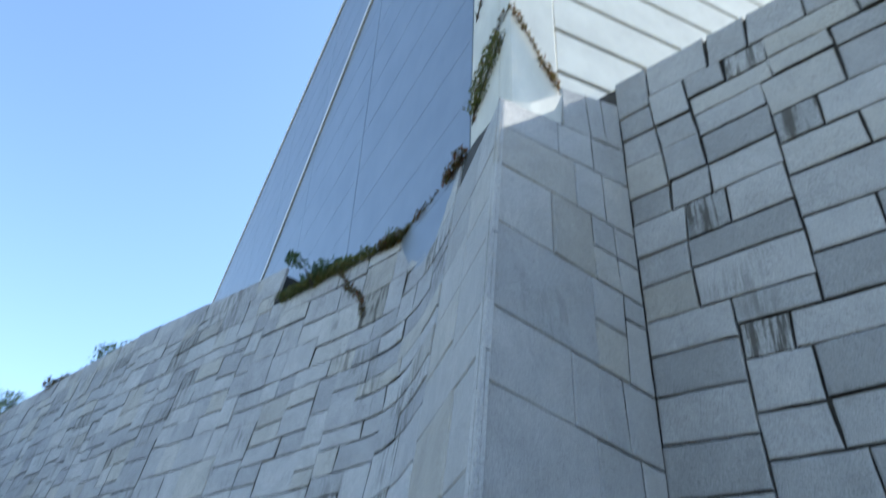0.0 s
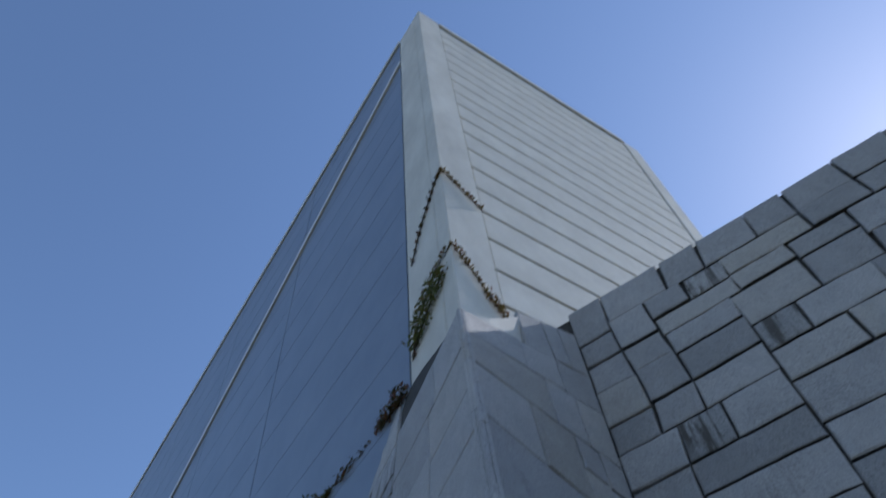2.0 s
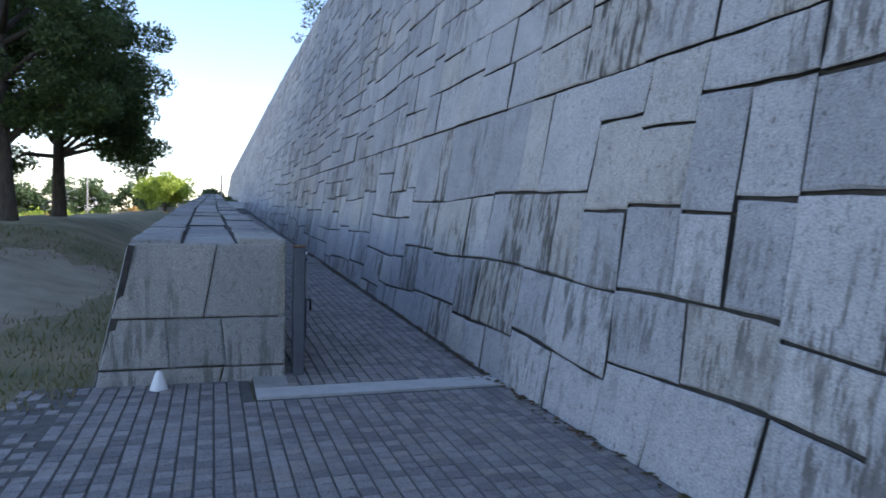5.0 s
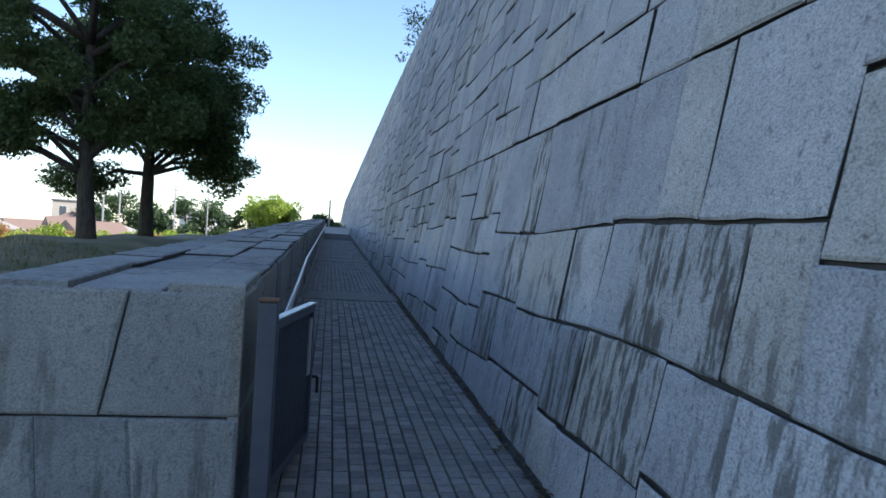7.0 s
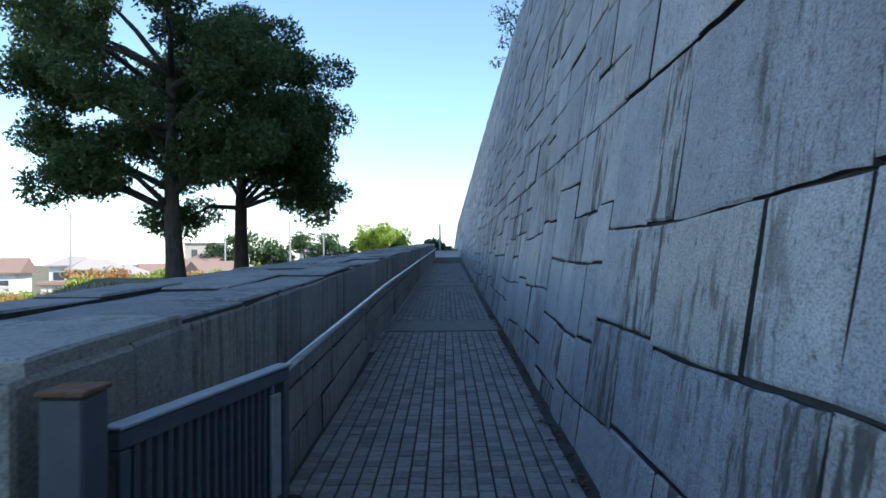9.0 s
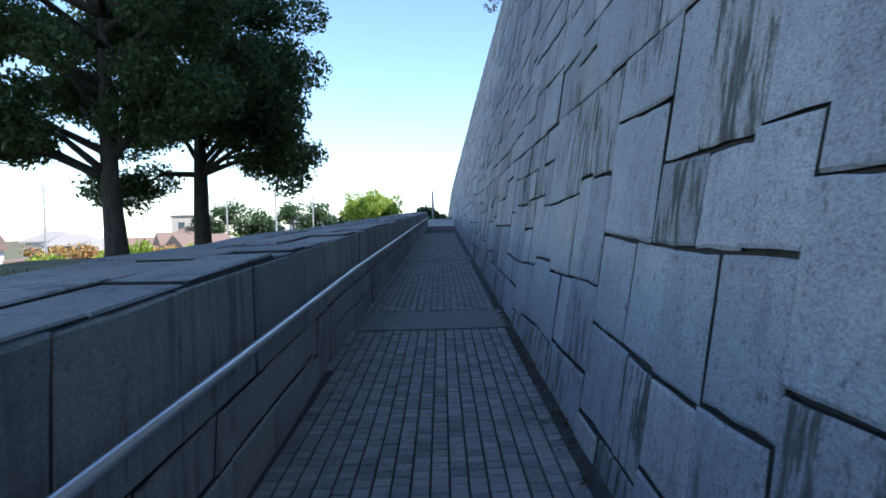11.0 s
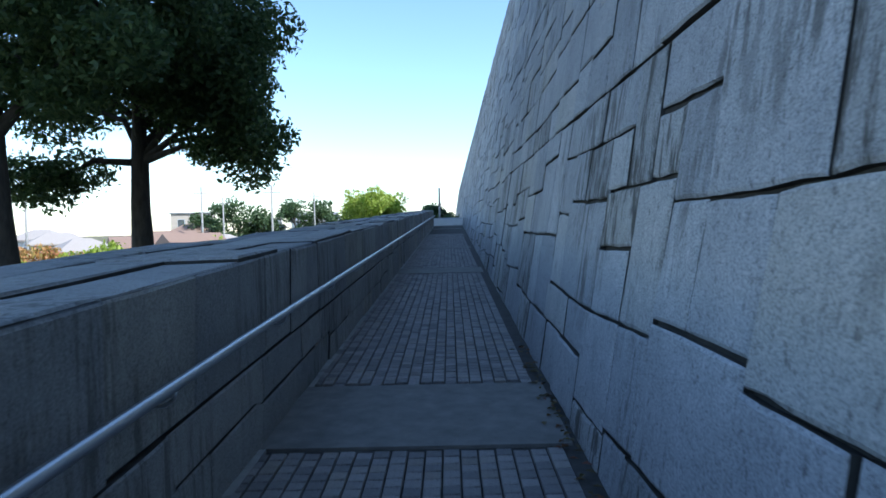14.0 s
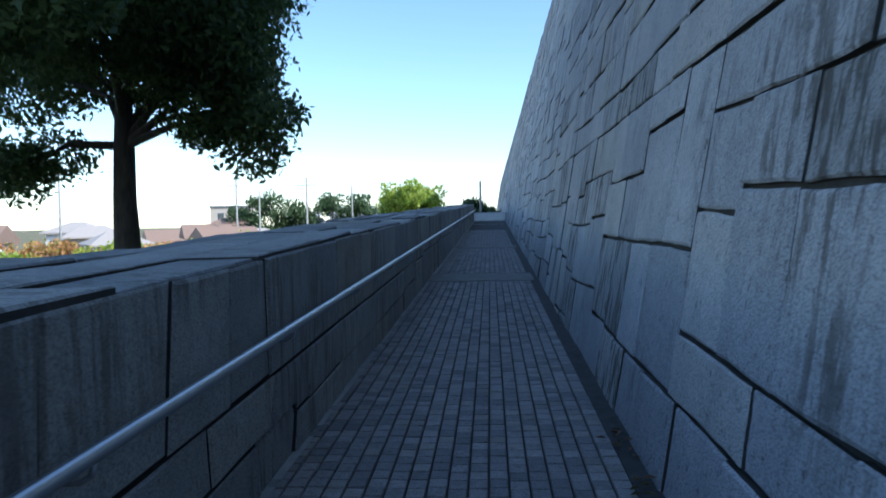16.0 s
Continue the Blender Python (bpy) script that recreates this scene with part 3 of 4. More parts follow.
TURNED |= {para_inner, para_end, para_top, para_outer}
ys = [0.8, 3, 6, 8, 10, 15, 20, 30, 40, 50, RAMP_END]
pv = []
for y in ys:
    b, x1 = floor_z(y), para_x(y)
    pv += [(x1 - 0.03, y, b - 0.2), (x1 - 0.03, y, b + PH - 0.03), (x1 - PW_TOP + 0.03, y, b + PH - 0.03), (x1 - PW_TOP - 0.2, y, b - 1.2)]
pf = [(i * 4 + j, (i + 1) * 4 + j, (i + 1) * 4 + j + 1, i * 4 + j + 1) for i in range(len(ys) - 1) for j in range(3)]
pf += [(0, 1, 2, 3), tuple(len(pv) - 4 + i for i in (3, 2, 1, 0))]
parapet = tagged(part("wall_parapet", mesh_of("wall_parapet", pv, pf, JOINT)), "broad low parapet of weathered granite blocks beside the ramp", "wall", kind="structure")
near_p = lambda s, z: s < 20
pg, ph = (0.002, 0.011), (0.001, 0.004)
masonry(parapet, random.Random(21), para_inner, [(0.55, 1.19, 0.72, 20, (0.6, 0.7), (0.5, 1.3), 0.05), (-0.1, 0.55, 0.72, 20, (0.3, 0.4), (0.6, 1.3), 0.06), (-0.1, 1.19, 20, RAMP_END, (0.4, 0.7), (0.8, 1.6), 0.04)],
        near_p, pg, ph, GRANITE_PARAPET, GRANITE_PARAPET_FAR, 110, proud=(-0.005, 0.018))
masonry(parapet, random.Random(22), para_end, [(0.55, PH, 0.0, PW_TOP, (0.6, 0.7), (0.62, 0.72), 0.0), (0.12, 0.55, 0.0, PW_TOP, (0.4, 0.5), (0.4, 0.5), 0.03), (-0.15, 0.12, 0, PW_TOP, (0.3, 0.4), (0.4, 0.6), 0.02)],
        lambda s, z: True, (0.003, 0.008), ph, GRANITE_PARAPET, GRANITE_PARAPET_FAR, bare=True, proud=(0.0, 0.03))
masonry(parapet, random.Random(23), para_top, [(0.0, 0.42, 0.78, 22, (0.4, 0.45), (0.6, 1.6), 0.03), (0.42, 0.88, 0.78, 22, (0.45, 0.5), (0.7, 1.9), 0.03), (0.88, PW_TOP, 0.78, 22, (0.45, 0.5), (0.7, 1.9), 0.02), (0.0, PW_TOP, 22, RAMP_END, (0.4, 0.5), (1.0, 2.0), 0.02)],
        near_p, (0.005, 0.022), (0.003, 0.010), GRANITE_PARAPET, GRANITE_PARAPET_FAR, 110, proud=(-0.02, 0.02))
masonry(parapet, random.Random(24), para_outer, [(-1.0, 1.17, -RAMP_END, -0.72, (0.45, 0.6), (0.7, 1.5), 0.04)], lambda s, z: False, pg, ph, GRANITE_PARAPET, GRANITE_PARAPET_FAR)

# ---- handrail ----
rail = thing("handrail", "round brushed steel handrail along the parapet", "handrail", (0, 0, 0))
pts = [(para_x(2.1), 2.1, floor_z(2.1) + 0.81), (para_x(2.1) + 0.09, 2.11, floor_z(2.11) + 0.82), (para_x(2.2) + 0.13, 2.2, floor_z(2.2) + 0.81)]
pts += [(para_x(y) + 0.13, y, floor_z(y) + 0.815) for y in (5, 10, 20, 30, 40, 50, RAMP_END - 1)]
v, f = tube_data(pts, [0.024] * len(pts), 12)
part("rail", mesh_of("rail", v, f, STEEL, True), rail)
for i in range(30):
    y = 3.4 + i * 1.9
    v, f = tube_data([(para_x(y) + a, y, floor_z(y) + h) for a, h in ((0.0, 0.735), (0.085, 0.735), (0.122, 0.758), (0.13, 0.8))], [0.009] * 4, 8)
    part("bracket", mesh_of("bracket", v, f, STEEL, True), rail)

# ---- folded gate ----
gate = thing("metal_gate", "low grey-blue steel bar gate standing open at the ramp's foot", "gate", (-0.67, 0.9, floor_z(0.9)), -10)
GL, GH = 1.06, 1.03
# local y runs from the hinge to the free end
box("top_rail", -0.022, 0.0, GH - 0.055, 0.022, GL, GH - 0.006, GATE_PAINT, gate, 0.004)
box("cap", -0.028, -0.005, GH - 0.004, 0.028, GL + 0.01, GH + 0.008, GATE_CAP, gate, 0.003, "pale galvanised cap strip")
box("bottom_rail", -0.02, 0.0, 0.08, 0.02, GL, 0.125, GATE_PAINT, gate, 0.004)
box("stile", -0.022, 0.002, 0.128, 0.022, 0.045, GH - 0.058, GATE_PAINT, gate, 0.004)
box("stile", -0.022, GL - 0.05, 0.128, 0.022, GL - 0.002, GH - 0.058, GATE_PAINT, gate, 0.004)
bar = bm_mesh("bar", box_data(-0.01, -0.01, 0.127, 0.01, 0.01, GH - 0.057, 0.002), GATE_PAINT)
for i in range(17):
    b = part("bar", bar, gate)
    b.location = (0, 0.085 + i * 0.052, 0)
box("lock_plate", 0.012, GL - 0.17, 0.55, 0.026, GL - 0.09, GH - 0.09, GATE_CAP, gate, 0.003, "pale lock plate")
v, f = tube_data([(0.03, GL - 0.03, 0.52), (0.06, GL - 0.03, 0.52), (0.06, GL + 0.01, 0.50), (0.06, GL + 0.01, 0.40)], [0.012] * 4, 8)
part("latch", mesh_of("latch", v, f, JOINT, True), gate)
post = thing("gate_post", "square grey-blue steel gate post with rusty cap", "post", (-0.69, 0.76, floor_z(0.76)))
box("shaft", -0.05, -0.06, -0.05, 0.05, 0.06, 1.15, GATE_PAINT, post, 0.006)
box("cap", -0.056, -0.068, 1.152, 0.056, 0.068, 1.165, RUST, post, 0.003, "rust-stained steel cap")
box("hinge", 0.0, 0.062, 0.75, 0.03, 0.14, 0.95, JOINT, post, 0.004)
box("hinge", 0.0, 0.062, 0.2, 0.03, 0.14, 0.36, JOINT, post, 0.004)

# ---- small white marker at the parapet's foot ----
mk = thing("marker_cone", "small white plastic marker standing at the parapet foot", "marker", (-1.85, 0.5, -0.01))
v, f = tube_data([(0, 0, 0), (0, 0, 0.02), (0, 0, 0.13), (0, 0, 0.16)], [0.075, 0.07, 0.035, 0.02], 14)
part("body", mesh_of("body", v, f, PLASTIC, True), mk)

# ---- trees ----
def leaf_cloud(rng, clumps, count, size):
    """Small leaves in shells round clump centres, thinned towards the middle."""
    c = np.array([p for p, _ in clumps])
    r = np.array([q for _, q in clumps])
    g = np.random.default_rng(rng.randrange(10 ** 6))
    which = g.choice(len(c), count, p=r ** 2 / (r ** 2).sum())
    d = g.normal(size=(count, 3))
    d /= np.linalg.norm(d, axis=1)[:, None]
    rad = r[which] * g.uniform(0.25, 1.0, count) ** 0.5 * (1 + 0.12 * g.normal(size=count))
    p = c[which] + d * rad[:, None] * np.array([1, 1, 0.72])
    a = g.normal(size=(count, 3))
    a /= np.linalg.norm(a, axis=1)[:, None]
    b = np.cross(a, g.normal(size=(count, 3)))
    b /= np.linalg.norm(b, axis=1)[:, None]
    s = size * g.uniform(0.6, 1.3, count)[:, None]
    v = np.stack([p - a * s, p + b * s * 0.45, p + a * s, p - b * s * 0.45], 1).reshape(-1, 3)
    f = np.arange(count * 4).reshape(-1, 4)
    return v.tolist(), [tuple(q) for q in f.tolist()]


def leaf_mesh(v, f, mat):
    me = bpy.data.meshes.new("crown")
    me.from_pydata(v, [], f)
    me.materials.append(mat)
    return me


def tree(name, label, at, rng, height, fork, trunk_r, reach, lean, leaves, size, mat, extra=(), n_limbs=9, spread_r=(0.55, 1.05)):
    t = thing(name, label, "tree", at)
    stem = [(0, 0, -0.3), (0.02, 0, 0.15), (lean * 0.3, 0, fork * 0.5), (lean, 0.05, fork), (lean * 1.4, 0.1, height * 0.55), (lean * 1.5, 0.1, height * 0.82)]
    rr = [trunk_r * 1.5, trunk_r * 1.12, trunk_r * 0.95, trunk_r * 0.85, trunk_r * 0.5, trunk_r * 0.15]
    v, f = tube_data(stem, rr, 12)
    part("trunk", mesh_of("trunk", v, f, BARK, True), t)
    clumps = []
    ends = list(extra)
    for i in range(n_limbs):
        a = math.tau * (i * 0.382 + rng.uniform(-0.05, 0.05))
        q = (i + 0.5) / n_limbs
        rad = reach * (0.55 + 0.45 * math.sin(math.pi * (0.25 + 0.62 * q))) * rng.uniform(0.75, 1.05)
        ends.append((lean + rad * math.cos(a), rad * math.sin(a), fork + (height - fork) * (0.22 + 0.62 * q)))
    for e in ends:
        start = Vector((lean * 1.1, 0.05, min(max(e[2] - 1.3, fork * 0.95), height * 0.6)))
        e = Vector(e)
        m1 = start.lerp(e, 0.4) + Vector((rng.uniform(-0.2, 0.2), rng.uniform(-0.2, 0.2), 0.25))
        m2 = start.lerp(e, 0.75) + Vector((rng.uniform(-0.2, 0.2), rng.uniform(-0.2, 0.2), 0.2))
        v, f = tube_data([start, m1, m2, e], [trunk_r * 0.42, trunk_r * 0.28, trunk_r * 0.16, trunk_r * 0.05], 7)
        part("limb", mesh_of("limb", v, f, BARK, True), t)
        for k in range(5):
            c = m2.lerp(e, rng.uniform(0.0, 1.25)) + Vector((rng.gauss(0, 0.45), rng.gauss(0, 0.45), rng.gauss(0.1, 0.35)))
            clumps.append(((c.x, c.y, c.z), rng.uniform(*spread_r)))
    for k in range(6):
        clumps.append(((lean * 1.5 + rng.gauss(0, reach * 0.28), rng.gauss(0, reach * 0.28), height * rng.uniform(0.75, 0.95)), rng.uniform(*spread_r)))
    v, f = leaf_cloud(rng, clumps, leaves, size)
    part("crown", leaf_mesh(v, f, mat), t)
    return t


g1 = ground_z(-7.2, 18.0)
tree("tree", "dark evergreen broadleaf tree with forked trunk on the lawn", (-7.2, 18.0, g1), random.Random(31), 9.2, 1.9, 0.24, 3.5, -0.1, 80000, 0.075, LEAF,
     extra=[(-2.8, -0.8, 2.5), (1.7, -0.3, 3.5), (-3.9, 0.3, 3.7), (-3.2, 0.9, 2.9), (-4.2, -0.6, 5.3), (-3.6, 0.2, 6.8), (-1.8, -1.2, 3.2)], n_limbs=13, spread_r=(0.45, 0.85))
g2 = ground_z(-6.6, 22.0)
tree("tree", "dense dark evergreen tree with low side branches on the lawn", (-6.6, 22.0, g2), random.Random(37), 7.3, 2.2, 0.22, 2.6, 0.0, 80000, 0.075, LEAF,
     extra=[(2.3, -0.5, 2.5), (2.7, -0.6, 2.2), (2.0, -0.3, 2.9), (-2.0, -0.3, 1.6), (1.9, 0.4, 3.7), (2.3, 0, 5.0)], n_limbs=14, spread_r=(0.5, 0.95))
gw = ground_z(-5.4, 59.5)
tree("willow_tree", "rounded lime-green young tree beyond the lawn", (-5.4, 59.5, gw), random.Random(41), 3.9 - gw, 1.4, 0.16, 1.7, 0, 12000, 0.13, LEAF_LIME, n_limbs=14, spread_r=(0.5, 0.85))
FAR_TREES = [(-30, 104, 6.2, 3.2), (-26.5, 106, 5.2, 2.6), (-22, 107, 6.4, 3.4), (-18, 108, 5.8, 2.6), (-11, 96, 4.6, 2.6), (-8.5, 95, 4.4, 2.4), (-1.3, 84, 4.0, 1.5), (-36, 110, 5, 3)]
for i, (x, y, h, r) in enumerate(FAR_TREES):
    tree("tree", "distant round dark green tree behind the houses", (x, y, ground_z(x, y)), random.Random(50 + i), h - ground_z(x, y), 1.6, 0.16, r, 0, 3200, 0.26, LEAF_FAR, n_limbs=8, spread_r=(0.8, 1.3))

# autumn shrubs below the lawn
rng = random.Random(61)
for i in range(17):
    q = i / 16
    x, y = -23 + 17 * q + rng.uniform(-0.6, 0.6), 35.5 + 11 * q + rng.uniform(-1.5, 1.5)
    gz = ground_z(x, y)
    top = 1.1 + rng.uniform(-0.5, 0.3) - 1.2 * smooth((0.25 - q) * 5)
    sh = thing("shrub", "loose autumn shrub with orange and green leaves", "shrub", (x, y, gz), group="autumn hedge")
    clumps = []
    for k in range(13):
        px, py, pz = rng.gauss(0, 1.0), rng.gauss(0, 0.6), top - gz - rng.uniform(0.3, 2.8)
        clumps.append(((px, py, pz), rng.uniform(0.5, 0.85)))
        if k < 5:
            v, f = tube_data([(px * 0.15, py * 0.15, -0.1), (px * 0.6, py * 0.6, pz * 0.6), (px, py, pz)], [0.05, 0.035, 0.012], 6)
            part("stem", mesh_of("stem", v, f, BARK, True), sh)
    v, f = leaf_cloud(rng, clumps, 3600, 0.12)
    part("crown", leaf_mesh(v, f, LEAF_AUTUMN if i % 3 else LEAF_LIME), sh)

# ---- houses and poles beyond the park ----
def house(label, at, w, d, h, rz, wall, roof, kind, floors=2):
    t = thing("house", label, "house", at, rz)
    box("wall", -w / 2, -d / 2, -1.5, w / 2, d / 2, h, wall, t, 0.03)
    if kind == "flat":
        box("roof", -w / 2 - 0.25, -d / 2 - 0.25, h + 0.003, w / 2 + 0.25, d / 2 + 0.25, h + 0.28, roof, t, 0.04)
    else:
        rise = 0.24 * d if kind == "gable" else 0.2 * d
        e, inset = 0.4, 0 if kind == "gable" else d * 0.35
        vv = [(-w / 2 - e, -d / 2 - e, h), (w / 2 + e, -d / 2 - e, h), (w / 2 + e, d / 2 + e, h), (-w / 2 - e, d / 2 + e, h),
              (-w / 2 - e + inset, 0, h + rise), (w / 2 + e - inset, 0, h + rise)]
        vv += [(a, b, c + 0.14) for a, b, c in vv]
        ff = [(0, 3, 2, 1), (6, 7, 11, 10), (8, 9, 10, 11), (7, 8, 11), (9, 6, 10), (0, 1, 7, 6), (1, 2, 8, 7), (2, 3, 9, 8), (3, 0, 6, 9)]
        part("roof", mesh_of("roof", vv, ff, roof), t)
    per = h / floors
    cols = max(2, int(w / 2.4))
    for fl in range(floors):
        for c in range(cols):
            x = -w / 2 + w * (c + 0.5) / cols
            z = fl * per + per * 0.38
            wn_ = box("window", x - 0.62, -d / 2 - 0.045, z, x + 0.62, -d / 2 - 0.004, z + per * 0.42, TRIM, t, 0.01)
            box("pane", x - 0.55, -d / 2 - 0.055, z + 0.07, x + 0.55, -d / 2 - 0.047, z + per * 0.42 - 0.07, PANE, wn_)
    return t


def far_house(label, x, y, top, w, d, rz, wall, roof, kind, floors):
    gz = ground_z(x, y)
    house(label, (x, y, gz), w, d, top - gz - (0.28 if kind == "flat" else 0.22 * d), rz, wall, roof, kind, floors)


far_house("two-storey tan house with flat dark roof", -46.5, 134, 5.0, 7.0, 6, 12, STUCCO_TAN, ROOF, "flat", 2)
far_house("low white house with flat roof", -32, 128, 3.6, 6.0, 6, 12, STUCCO, ROOF_PALE, "flat", 1)
far_house("white house with shallow grey gable roof", -22.0, 122, 4.0, 7.0, 6, 20, STUCCO, ROOF, "gable", 1)
far_house("pale house with grey hipped roof", -27, 112, 2.9, 4.6, 5, 10, STUCCO, ROOF, "hip", 1)
far_house("pale house with brown hipped roof", -38, 110, 2.7, 5.5, 6, 14, STUCCO, ROOF_RED, "hip", 2)
rng = random.Random(71)
for i in range(16):
    x = -62 + i * 2.6 + rng.uniform(-0.8, 0.8)
    y = 46 + i * 1.6 + (i % 3) * 9 + rng.uniform(-2, 2)
    far_house(("pale stucco house with pale tiled roof", "pale stucco house with brown tiled roof")[i % 2], x, y, 1.5 + rng.uniform(-0.8, 0.9), rng.uniform(3.6, 5.4), 5, rng.uniform(5, 45),
              (STUCCO, STUCCO_TAN, STUCCO)[i % 3], (ROOF_PALE, ROOF_RED)[i % 2], ("hip", "gable")[i % 2], 2)
for i in range(9):
    x, y = -41 + i * 2.6 + rng.uniform(-0.5, 0.5), 40 + (i % 3) * 6 + rng.uniform(-1, 1)
    far_house("low white stucco house with pale brown roof", x, y, -0.4 + rng.uniform(-0.7, 0.7), rng.uniform(3.4, 4.6), 4.5, rng.uniform(5, 50), STUCCO, (ROOF_PALE, ROOF_RED)[i % 2], ("gable", "hip", "flat")[i % 3], 2)
for x, y, top in ((-23.9, 74.6, 6.0), (-17.2, 97, 6.4), (-0.6, 71, 5.1), (-25.5, 86, 5.4), (-36, 66, 6.5), (-15.6, 69, 5.6)):
    gz = ground_z(x, y) if not (x > -6 and y > RAMP_END) else floor_z(RAMP_END)
    p = thing("utility_pole", "thin grey concrete utility pole with crossarm", "pole", (x, y, gz))
    v, f = tube_data([(0, 0, -0.3), (0, 0, top - gz)], [0.13, 0.08], 8)
    part("pole", mesh_of("pole", v, f, CONCRETE, True), p)
    if x < -1:
        box("crossarm", -0.8, -0.04, top - gz - 0.7, 0.8, 0.04, top - gz - 0.62, CONCRETE, p, 0.01)
wl = thing("low_wall", "pale low wall closing the ramp's upper end", "wall", (0, 62.5, floor_z(RAMP_END)))
box("body", -4.5, -0.15, 0, 2.6, 0.15, 0.55, STUCCO, wl, 0.02)
box("coping", -4.55, -0.19, 0.553, 2.65, 0.19, 0.63, TRIM, wl, 0.02)

# ---- growth on the wall's top and the column ----
def tuft(name, label, at, size, count, mat, rng, cat="plant", flat=0.6, leaf=0.05):
    t = thing(name, label, cat, at)
    cl = [((rng.gauss(0, size * 0.45), rng.gauss(0, size * 0.6), abs(rng.gauss(size * 0.35, size * 0.3)) * flat), rng.uniform(0.3, 0.55) * size) for _ in range(7)]
    for k in range(5):
        c = cl[k][0]
        v, f = tube_data([(c[0] * 0.2, c[1] * 0.2, -0.12), (c[0] * 0.6, c[1] * 0.6, c[2] * 0.6), c], [0.02, 0.014, 0.006], 5)
        part("stem", mesh_of("stem", v, f, BARK), t)
    v, f = leaf_cloud(rng, cl, count, leaf)
    part("foliage", leaf_mesh(v, f, mat), t)


rng = random.Random(83)
tuft("bush", "small green bush rooted in the wall top", (*main_at(-0.9, 7.8).xy, 7.8), 0.62, 1800, LEAF_FAR, rng, leaf=0.05)
for s, size, mat in ((8.6, 0.6, LEAF_DRY), (10.0, 0.8, LEAF), (11.2, 0.9, LEAF), (12.6, 0.6, LEAF_DRY), (17.0, 1.1, LEAF), (18.2, 0.8, LEAF), (24.0, 1.3, LEAF), (26.0, 0.9, LEAF_DRY), (4.5, 0.35, LEAF_DRY), (6.0, 0.4, LEAF_DRY)):
    tuft("shrub", "scrubby wild shrub growing on the wall top", (*(main_at(s, top_z(s)).xy + Vector((0.3 if s > 13 else 0.55, 0))), top_z(s)), size, 800, mat, rng, leaf=0.06)


def creeper(label, path, mat, rng, count, width, leaf=0.035):
    t = thing("creeper", label, "creeper", path[0])
    o = Vector(path[0])
    v, f = tube_data([Vector(p) - o for p in path], [0.012] * len(path), 6)
    part("vine", mesh_of("vine", v, f, BARK), t)
    cl = []
    for a, b in zip(path, path[1:]):
        for k in range(5):
            q = Vector(a).lerp(Vector(b), (k + 0.5) / 5) - o
            cl.append(((q.x - 0.02, q.y - 0.02, q.z), rng.uniform(0.5, 1.0) * width))
    v, f = leaf_cloud(rng, cl, count, leaf)
    part("foliage", leaf_mesh(v, f, mat), t)


crest = [tuple(main_at(s, 7.82) + Vector((-0.03, 0, 0))) for s in (0.2, -0.8, -1.8, -2.8, -3.6)]
creeper("green trailing growth along the wall crest", crest, LEAF_MOSS, rng, 2600, 0.2, 0.04)
crest = [tuple(main_at(s, 7.8) + Vector((-0.03, 0, 0))) for s in (-2.6, -3.4, -4.2, -4.8, -5.3)]
creeper("reddish brown dry creeper along the wall crest", crest, LEAF_DRY, rng, 2200, 0.17)
hang = [tuple(main_at(s, z) + Vector((-0.05, -0.02, 0))) for s, z in ((-1.6, 7.7), (-2.0, 7.2), (-2.4, 6.9), (-2.6, 6.4))]
creeper("dry creeper hanging down the granite blocks", hang, LEAF_DRY, rng, 260, 0.1)


def on_tower(b, a, z):
    return tuple(rot_m @ Vector((b, a, z)))


creeper("brown dry creeper wrapped round the concrete column", [on_tower(-0.02, 0.95, 10.3), on_tower(-0.02, 0.6, 11.1), on_tower(-0.02, 0.15, 11.8), on_tower(0.0, -0.02, 11.95), on_tower(0.35, -0.02, 11.6), on_tower(0.72, -0.02, 11.2)], LEAF_DRY, rng, 420, 0.05, 0.03)
creeper("red and green creeper wrapped round the concrete column", [on_tower(-0.02, 1.0, 8.2), on_tower(-0.02, 0.8, 8.9), on_tower(-0.02, 0.4, 9.4), on_tower(0.0, -0.02, 9.6), on_tower(0.3, -0.02, 9.1), on_tower(0.55, -0.02, 8.6), on_tower(0.74, -0.02, 8.3)], LEAF_DRY, rng, 600, 0.07, 0.03)
creeper("green creeper on the concrete column", [on_tower(-0.02, 0.95, 8.4), on_tower(-0.02, 0.6, 8.8), on_tower(-0.02, 0.2, 9.2)], LEAF_MOSS, rng, 800, 0.2, 0.035)

# ---- fallen leaves along the foot of the wall ----
g = np.random.default_rng(9)
v, f = [], []
for i in range(420):
    y = float(g.uniform(-5, 14))
    x = wall_x(y, floor_z(y)) - 0.04 - abs(float(g.normal(0, 0.06)))
    a, s = float(g.uniform(0, 6.3)), float(g.uniform(0.02, 0.045))
    z = floor_z(y) + 0.012
    o = len(v)
    v += [(x + s * math.cos(a), y + s * math.sin(a), z), (x - 0.5 * s * math.sin(a), y + 0.5 * s * math.cos(a), z + 0.012), (x - s * math.cos(a), y - s * math.sin(a), z), (x + 0.5 * s * math.sin(a), y - 0.5 * s * math.cos(a), z + 0.008)]
    f.append((o, o + 1, o + 2, o + 3))
tagged(part("fallen_leaves", leaf_mesh(v, f, LEAF_DRY)), "dry red-brown leaves along the foot of the wall", "leaves", kind="stuff")

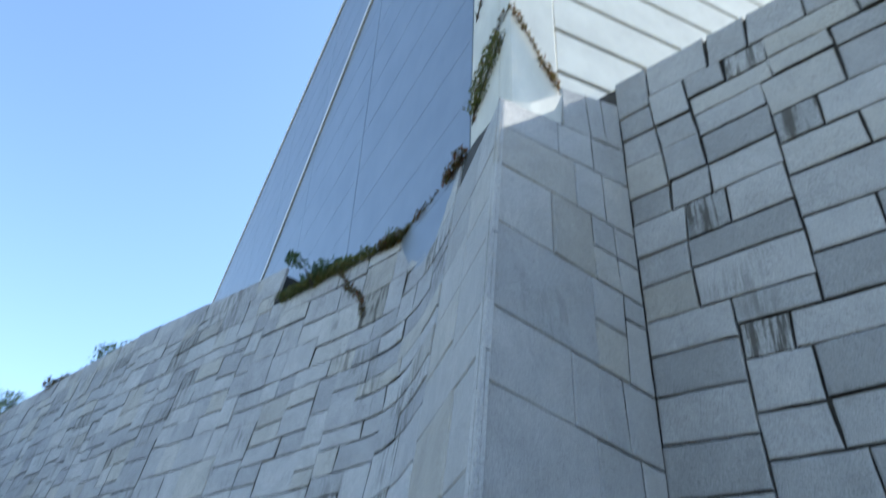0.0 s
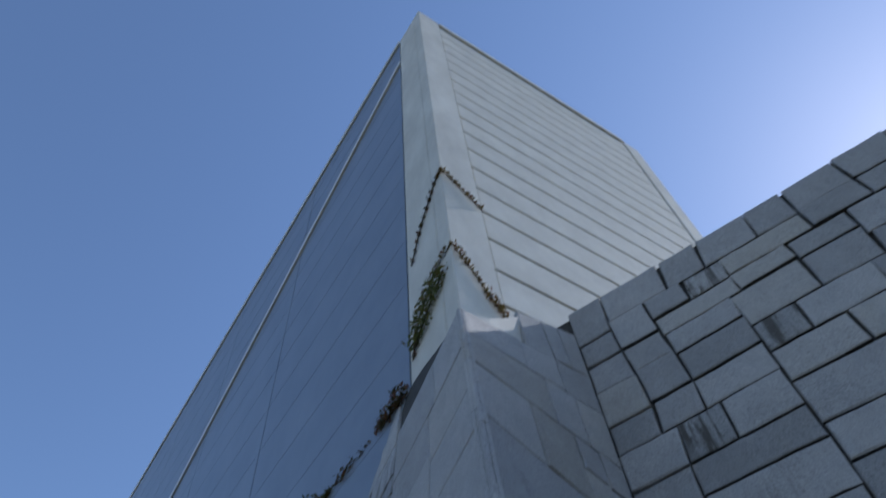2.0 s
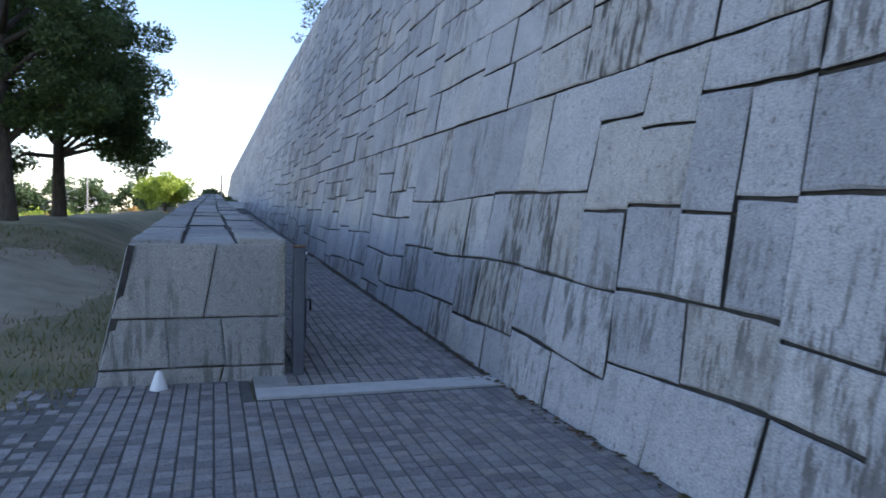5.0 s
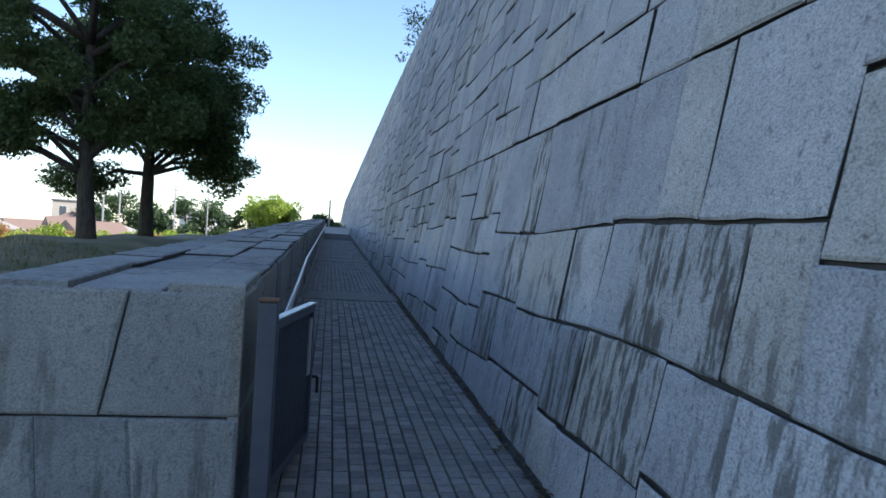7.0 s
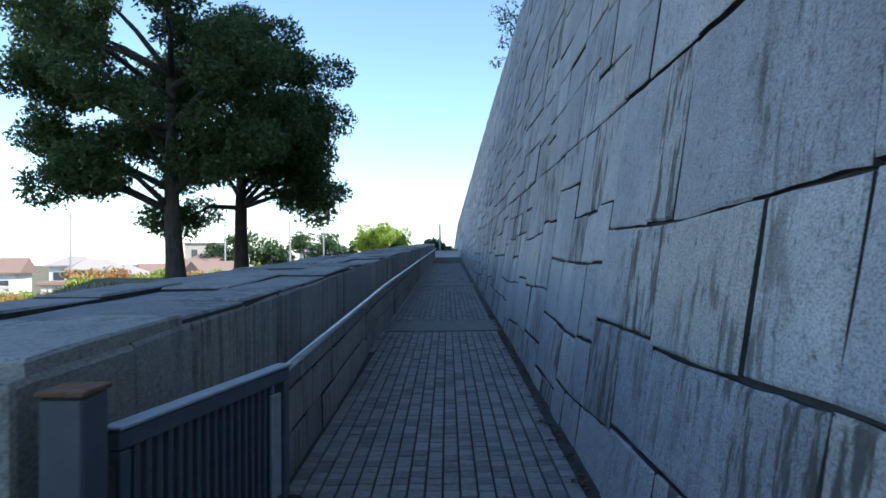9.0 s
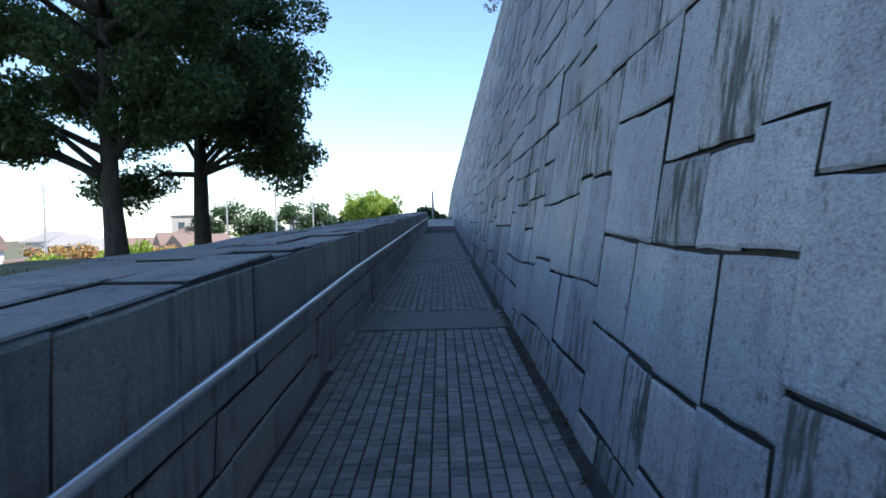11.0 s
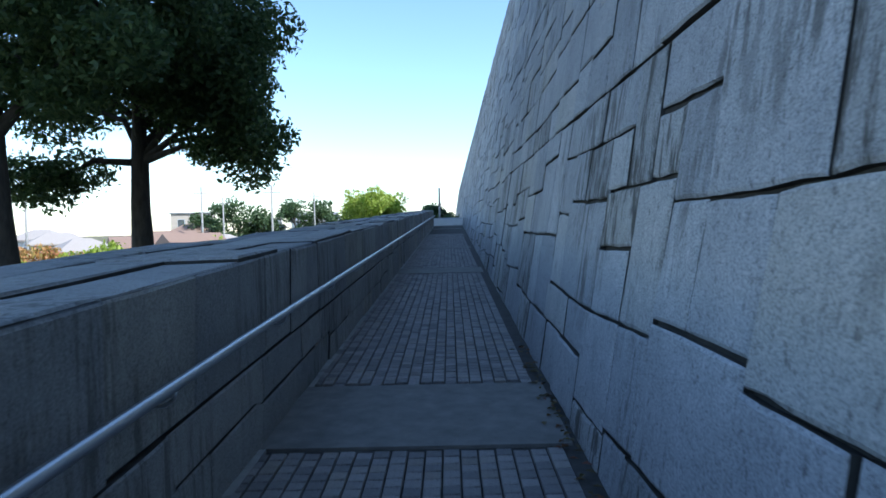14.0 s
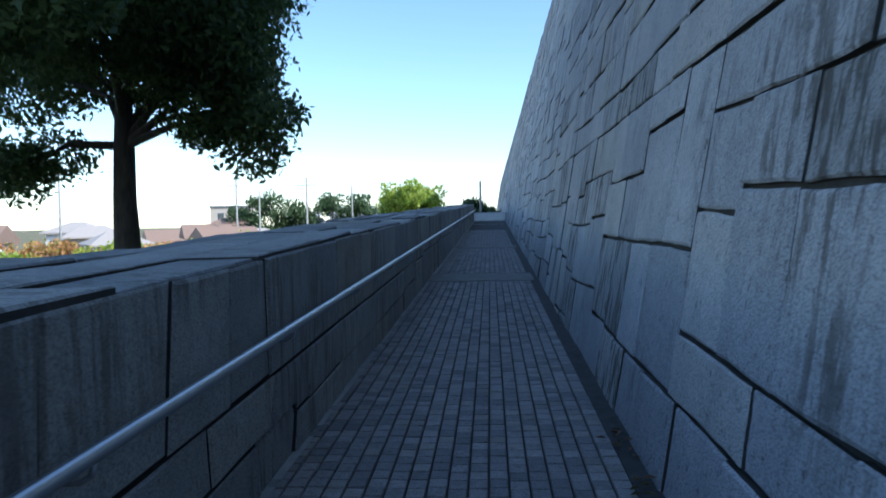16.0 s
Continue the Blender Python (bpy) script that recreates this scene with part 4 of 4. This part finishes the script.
# ---- bands and pavers ----
def slab(name, x0, x1, y0, y1, lift, mat, parent, label=""):
    vv = [(x0, y0, floor_z(y0) - 0.02), (x1, y0, floor_z(y0) - 0.02), (x1, y1, floor_z(y1) - 0.02), (x0, y1, floor_z(y1) - 0.02)]
    vv += [(x, y, z + 0.02 + lift) for x, y, z in vv]
    return part(name, mesh_of(name, vv, rf, mat), parent, label)


BANDS = [(0.02, 0.3), (10.7, 12.2), (22.0, 23.3), (31.0, 31.8), (41.4, 42.2), (51.8, 52.6)]
for i, (a, b) in enumerate(BANDS):
    slab("band", -1.09 if i == 0 else para_x(a) + 0.005, 1.04, a, b, 0.004, THRESHOLD if i == 0 else BAND, ramp, "plain cast band across the ramp")
slab("edge_strip", -0.925, -0.87, 10, RAMP_END, 0.002, CONCRETE, ramp, "narrow concrete edge strip")
slab("edge_strip", -1.09, -0.81, 0.305, 0.72, 0.002, CONCRETE, ramp, "concrete strip at the parapet foot")
slab("gutter", 0.97, 1.08, 0.31, 20, -0.012, JOINT, ramp, "dark leaf-filled gutter")
PW, PL = 0.104, 0.112
paver_data = []
for kx in range(4):
    w, d, c = PW / 2 - 0.005, PL / 2 - 0.0035, 0.004
    z0, z1, z2 = -0.03, -0.004 - 0.001 * kx, 0.0
    vv = [(-w, -d, z0), (w, -d, z0), (w, d, z0), (-w, d, z0), (-w, -d, z1), (w, -d, z1), (w, d, z1), (-w, d, z1),
          (-w + c, -d + c, z2), (w - c, -d + c, z2 + 0.001 * kx), (w - c, d - c, z2), (-w + c, d - c, z2 + 0.001)]
    ff = [(0, 1, 5, 4), (1, 2, 6, 5), (2, 3, 7, 6), (3, 0, 4, 7), (4, 5, 9, 8), (5, 6, 10, 9), (6, 7, 11, 10), (7, 4, 8, 11), (8, 9, 10, 11)]
    paver_data.append((vv, ff))
paver_mesh = [mesh_of("paver", vv, ff, PAVER) for vv, ff in paver_data]
box("paving_bed", -2.9, -0.018, -0.3, -1.12, 0.74, -0.013, SETT_JOINT, plaza)
rng = random.Random(97)
made, far_v, far_f = 0, [], []
cols = 18
for c in range(cols):
    x = -0.925 + PW / 2 + c * (1.895 / cols)
    y = 0.31 + PL / 2 + 0.012 * (c % 3)
    while y < 44:
        if x > para_x(y) + 0.03 and not any(a - PL * 0.5 < y < b + PL * 0.5 for a, b in BANDS):
            kx = rng.randrange(4)
            dz = rng.uniform(-0.003, 0.003)
            if 9.2 < y < 10.7 and made < 300:
                made += 1
                ob = part("paver", paver_mesh[kx], ramp)
                ob.location = (x, y, floor_z(y) + dz)
                ob.rotation_euler = (math.atan(SLOPE), 0, rng.uniform(-0.012, 0.012))
            else:
                o = len(far_v)
                far_v += [(x + a, y + b, floor_z(y) + SLOPE * b + dz + e) for a, b, e in paver_data[kx][0]]
                far_f += [tuple(i + o for i in q) for q in paver_data[kx][1]]
        y += PL
tagged(part("paving", mesh_of("paving", far_v, far_f, PAVER_FAR), ramp), kind="stuff")
far_v, far_f = [], []
made = 0
for i in range(42):
    for j in range(-7, 60):
        x, y = -2.85 + i * 0.106, -0.12 - j * 0.106
        if x > wall_x(y, 0) - 0.05 or (y > -0.08 and x > -1.2) or (x < -2.4 and rng.random() < 0.45):
            continue
        kx = rng.randrange(4)
        vv = [(x + a * 0.98, y + b * 0.93, e - 0.004 + rng.uniform(-0.002, 0.002)) for a, b, e in paver_data[kx][0]]
        if -0.8 < x < 0.8 and -2.4 < y < -0.3 and made < 250:
            made += 1
            part("sett", mesh_of("sett", vv, paver_data[kx][1], PAVER), plaza)
        else:
            o = len(far_v)
            far_v += vv
            far_f += [tuple(q + o for q in ff) for ff in paver_data[kx][1]]
tagged(part("setts", mesh_of("setts", far_v, far_f, PAVER_FAR), plaza), kind="stuff")
